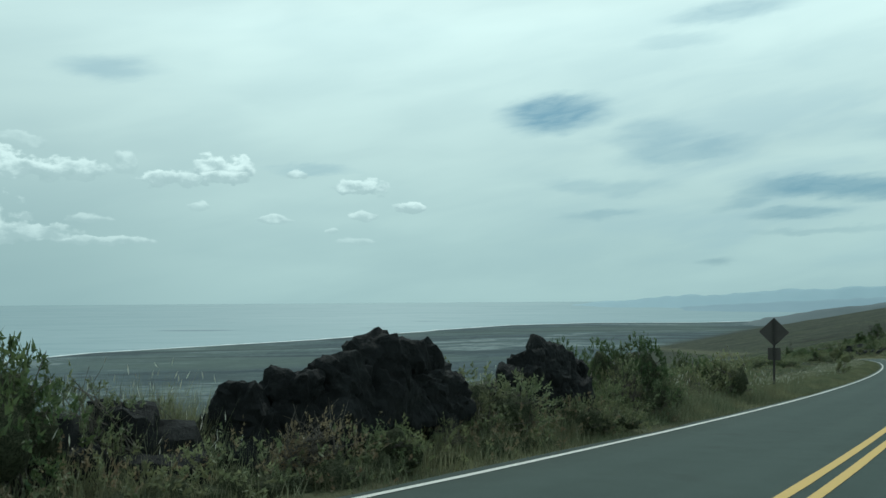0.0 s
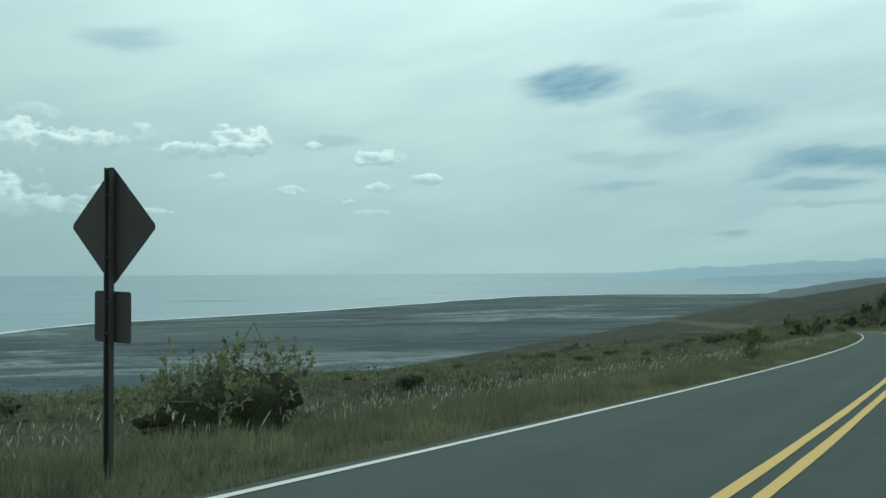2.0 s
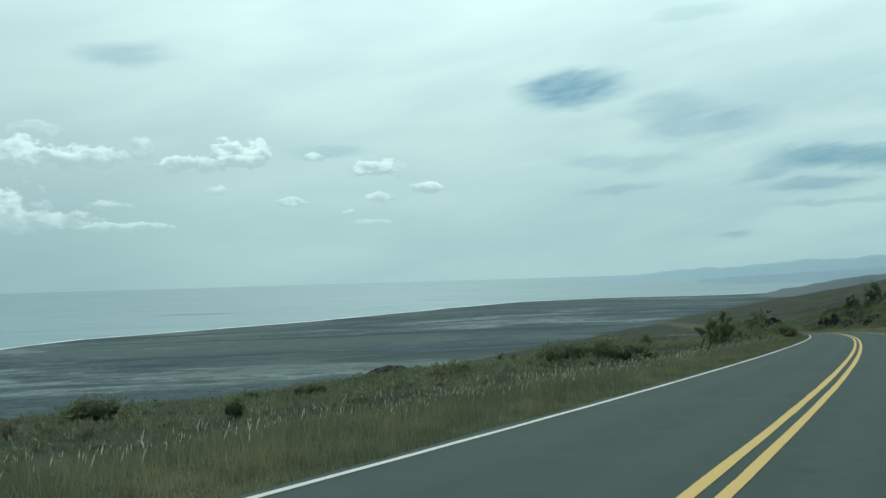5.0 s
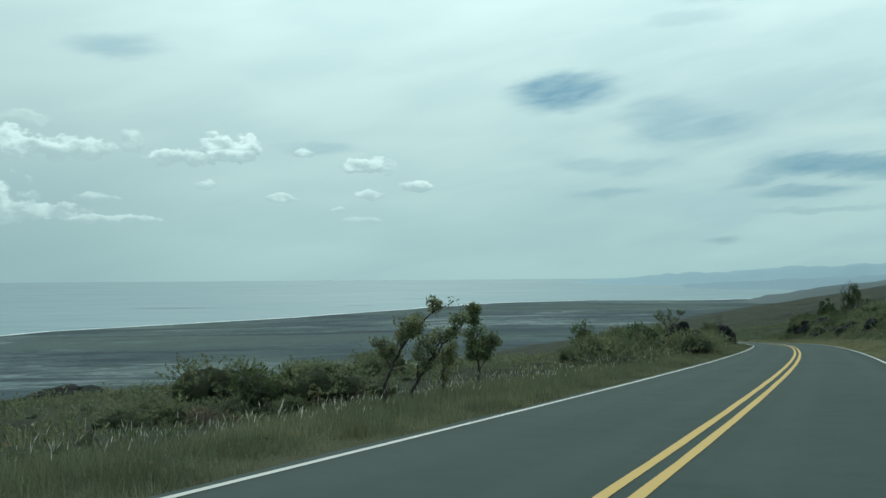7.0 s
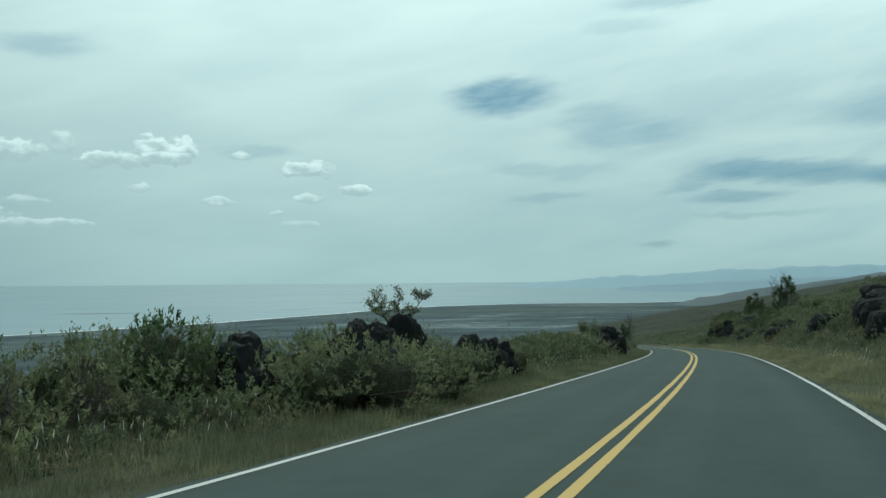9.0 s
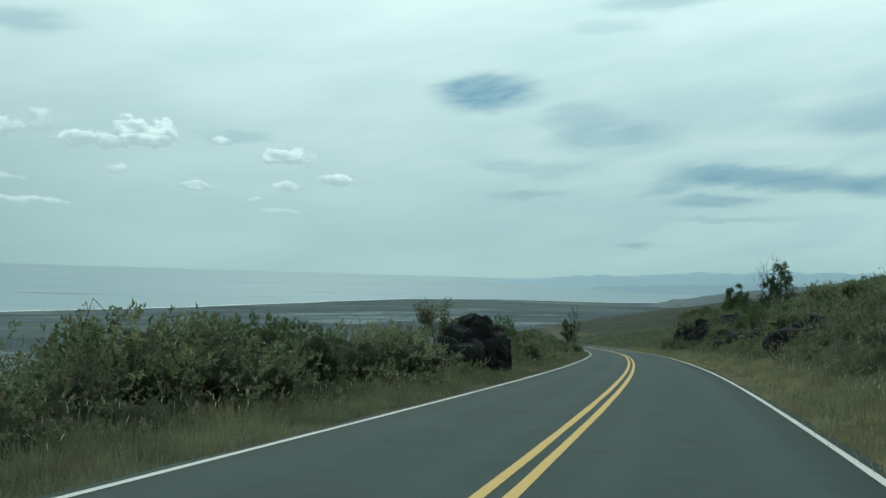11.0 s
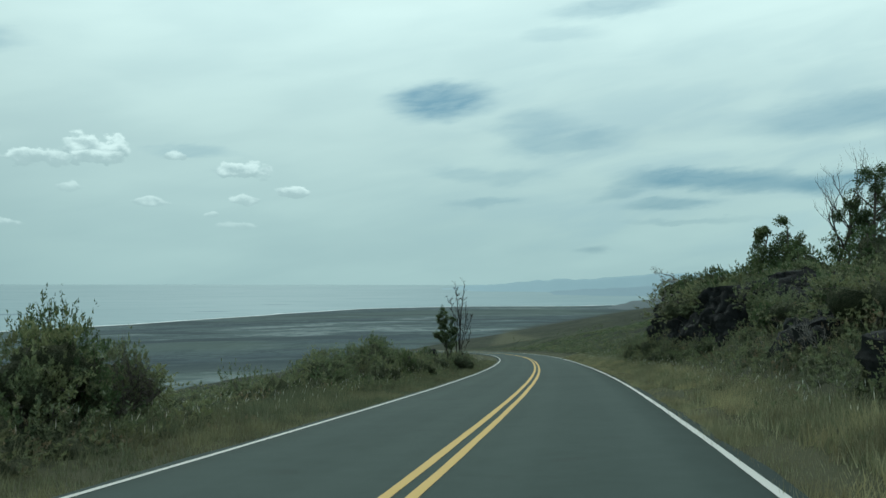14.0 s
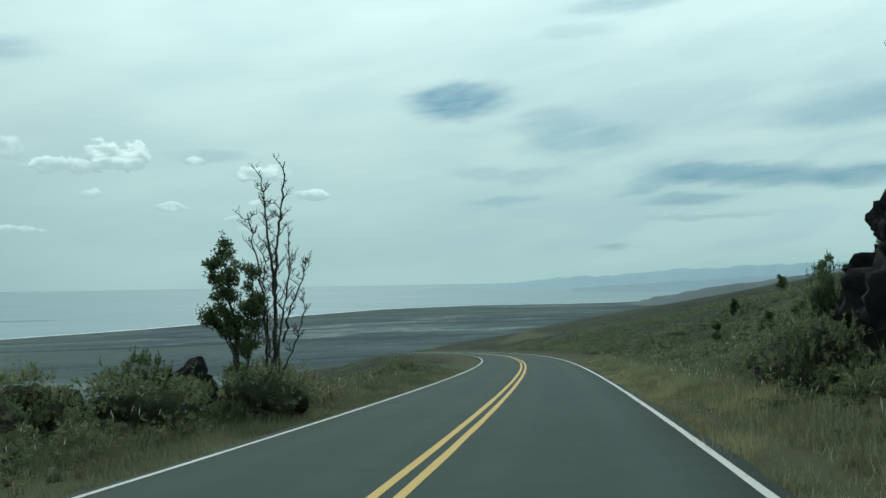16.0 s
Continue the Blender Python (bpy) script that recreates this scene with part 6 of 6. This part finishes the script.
stand(stem_tree(243, "bleached dead branches hanging over the cliff's edge", (
    (((1.3, -0.6, 3.3), (0.5, 0.0, 3.75), (-0.15, 0.5, 3.6), (-0.45, 1.0, 3.0), (-0.4, 1.6, 2.5)), 0.055, 9, 0.40, 0.4),
    (((1.2, -0.6, 3.4), (0.4, -0.4, 3.95), (-0.2, 0.3, 4.15), (-0.4, 1.4, 4.1)), 0.045, 9, 0.40, 0.4),
    (((1.2, -1.6, 2.6), (0.1, -1.7, 3.0), (-0.25, -1.0, 2.8), (-0.35, -0.1, 2.6)), 0.06, 6, 0.30, 0.5)), bark=DEADWOOD), 287.2, 7.4, CLIFFWARD)
stand(tree(242, 1.6, 1.6, None, "fallen bleached trunk across the cliff", 3, (5, 3), (-1.6, -0.5), 0.08, bare=True, angle=0.6, up=-0.05, reach=3.2, wob=0.25, shrink=0.4), 284.6, 9.0, CLIFFWARD)
for i, (s, d, h) in enumerate(((230.5, -6.6, 1.0), (232.0, -6.9, 1.1), (233.4, -6.3, 0.9), (235.2, -6.7, 1.0), (229.2, -7.2, 1.2), (162.0, -7.2, 1.5), (259.0, 7.0, 1.0), (256.4, 7.2, 0.9), (284.4, 6.6, 1.2))):
    stand(tree(281 + i, h, 0.6, None, "small dead shrub of bleached bare twigs", 4, (7, 4, 3), (0.1, 0.0), 0.022, bare=True, angle=0.8, up=0.1, wob=0.35, shrink=0.62, low=0.1), s, d, i * 63)
for i, (s, d, h) in enumerate(((301, -8.5, 1.6), (268, -62, 3.6), (262, -58, 2.6), (290, -50, 3.4), (296, -48, 2.4), (240, -75, 3.0), (205, -66, 2.2), (340, 22, 3.4), (356, 34, 3.0), (372, 60, 4.0), (352, 75, 3.6), (388, 100, 4.2), (330, 46, 3.0), (322, 13, 1.8), (330, 17, 2.0), (338, 14, 1.6), (345, 26, 2.2), (352, 19, 1.8), (362, 40, 2.6), (318, 20, 1.5), (370, 30, 2.4))):
    stand(tree(251 + i, h, 0.5 * h ** 0.6, OHIA, "small dark tree standing alone on the slope", 3, (9, 5, 3), (0.03, 0.02), 0.06, 0.10, 22, angle=0.75, up=0.2, rad=0.24, low=0.1, cone=1.0, shrink=0.4), s, d, i * 50)


# ---- grass ----
def blades(x, y, z, h, rnd, width=0.010):
    n = len(x)
    a, b = rnd.uniform(0, 6.283, n), rnd.uniform(0, 6.283, n)
    lean = rnd.uniform(0.05, 0.6, n) * h
    w = width * rnd.uniform(0.7, 1.5, n)
    wx, wy = np.cos(b) * w, np.sin(b) * w
    tip = np.stack([x + np.cos(a) * lean, y + np.sin(a) * lean, z + h], 1)
    v = np.stack([np.stack([x + wx, y + wy, z], 1), np.stack([x - wx, y - wy, z], 1), tip], 1)
    return v.reshape(-1, 3), np.arange(3 * n).reshape(-1, 3), tip


def meadow(name, label, seed, n, s0, s1, d0, d1, per, hh, width, plumes=0.0, gap=0.35, mat=None):
    """Grass tufts along the road; taller away from the asphalt, in uneven patches."""
    rnd = np.random.RandomState(seed)
    s, d = rnd.uniform(s0, s1, n), d0 + (d1 - d0) * rnd.uniform(0, 1, n) ** 1.4
    x, y, _, th, _ = road_at(s)
    x, y = x + d * np.cos(th), y + d * np.sin(th)
    patch = vnoise(x / 2.6, y / 2.6, 11) + 0.5 * vnoise(x / 0.9, y / 0.9, 12) + 0.5
    keep = patch > gap * rnd.uniform(0, 1, n)
    x, y, d, patch = x[keep], y[keep], d[keep], patch[keep]
    z = ground(x, y)[0] - 0.02
    tall = hh * (0.36 + 0.64 * sstep(np.abs(d), 4.0, 6.2)) * (0.55 + 0.6 * patch)
    r = lambda v: np.repeat(v, per)
    m = len(x) * per
    h = np.clip(r(tall) * rnd.uniform(0.5, 1.25, m), 0.06, 1.6)
    bx, by = r(x) + rnd.normal(size=m) * 0.10, r(y) + rnd.normal(size=m) * 0.10
    v, f, tip = blades(bx, by, r(z), h, rnd, width)
    tagged(part(name, mesh_from(name, v, f), mat or GRASS), label, "grass", kind="stuff")
    if plumes:
        pick = np.where((rnd.uniform(size=m) < plumes) & (r(np.abs(d)) > 4.9))[0]
        t = tip[pick] + np.array([0, 0, 0.12])
        k = len(pick)
        ph = rnd.uniform(0.08, 0.18, k)[:, None]
        way = np.stack([rnd.normal(size=k) * 0.22 + 0.10, rnd.normal(size=k) * 0.22, np.ones(k)], 1)
        way /= np.linalg.norm(way, axis=1)[:, None]
        side = np.cross(way, rnd.normal(size=(k, 3)))
        side /= np.linalg.norm(side, axis=1)[:, None]
        side *= 0.007
        oth = np.cross(way, side)
        base = t - way * 0.05
        v = np.stack([base, base + way * ph * 0.45 + side, base + way * ph, base + way * ph * 0.45 - side, base + way * ph * 0.45 + oth, base + way * ph * 0.45 - oth], 1).reshape(-1, 3)
        i = np.arange(k)[:, None] * 6
        f = np.concatenate([i + np.array([0, 1, 2, 3]), i + np.array([0, 4, 2, 5])], 1).reshape(-1, 4)
        tagged(part("grass_plumes", mesh_from("grass_plumes", v, f), PLUME), "pale feathery seed plumes above the grass", "grass plumes", kind="stuff")


meadow("verge_grass", "mixed green and straw-coloured tall grass beside the road", 1, 28000, -3, 140, -10, -3.6, 9, 0.40, 0.006, 0.015)
meadow("verge_grass", "mixed green and straw-coloured grass below the scrub", 2, 18000, 140, 330, -7.5, -3.6, 9, 0.46, 0.006, 0.012)
meadow("verge_grass", "dry straw-coloured grass along the road cutting", 3, 19000, 150, 335, 3.64, 5.6, 9, 0.55, 0.006, 0.008, mat=DRYGRASS)
meadow("verge_grass", "rank green grass at the foot of the cutting", 7, 13000, 150, 335, 4.4, 9.0, 9, 0.46, 0.006, 0.008)
meadow("verge_grass", "tall rank grass round the lava rocks", 6, 8000, -3, 33, -7.5, -4.2, 9, 0.85, 0.006, 0.014)
meadow("verge_grass", "short grass creeping over the asphalt edge", 9, 12000, -3, 300, -4.6, -3.42, 6, 0.60, 0.006)
meadow("verge_grass", "short straw-coloured grass creeping over the asphalt edge", 10, 9000, 150, 315, 3.46, 4.6, 6, 0.75, 0.006, mat=DRYGRASS)
meadow("slope_grass", "thin tufts of grass on the falling slope", 4, 9000, 0, 330, -80, -14, 6, 0.45, 0.020, 0.0)
meadow("slope_grass", "olive and straw tussocks on the slope below the verge", 8, 24000, 18, 170, -48, -9, 5, 0.34, 0.018, 0.0)
meadow("slope_grass", "dry grass tufts on the rising hillside", 5, 8000, 130, 345, 11, 45, 7, 0.42, 0.016, 0.0)


def far_scrub(seed, n, s0, s1, d0, d1, size, mat=None, gap=-0.05):
    rnd = np.random.RandomState(seed)
    s, d = rnd.uniform(s0, s1, n), d0 + (d1 - d0) * rnd.uniform(0, 1, n)
    x, y, _, th, _ = road_at(s)
    x, y = x + d * np.cos(th), y + d * np.sin(th)
    keep = vnoise(x / 22, y / 22, 13 + seed) + 0.6 * vnoise(x / 7, y / 7, 14) > gap
    x, y = x[keep], y[keep]
    z = ground(x, y)[0] + 0.05
    c = np.repeat(np.stack([x, y, z], 1), 2, 0)
    c = c + rnd.normal(size=c.shape) * np.array([0.8, 0.8, 0.3]) * size + np.array([0, 0, 0.3 * size])
    v, f = leaves(c, size * 0.7, 7, size * 0.30, rnd, 0.85)
    tagged(part("far_scrub", mesh_from("far_scrub", v, f), mat or OHIA), "low dark scrub scattered over the hillside", "scrub", kind="stuff")


far_scrub(1, 4500, -20, 340, -230, -18, 0.5)
far_scrub(7, 3000, 10, 200, -120, -14, 0.42, OLIVE)
far_scrub(2, 3500, 300, 460, 8, 330, 0.7)
far_scrub(3, 1500, 300, 460, -120, -9, 0.5)
far_scrub(4, 3800, 120, 300, 14, 130, 0.6)
far_scrub(5, 6000, 294, 420, 7, 90, 0.40, OHIA, -0.35)
far_scrub(6, 6000, 294, 420, 7, 90, 0.40, SHRUB, -0.35)
far_scrub(8, 6000, 294, 420, 7, 100, 0.38, OLIVE, -0.6)
far_scrub(9, 5000, 150, 300, -60, -12, 0.42, OLIVE, -0.35)
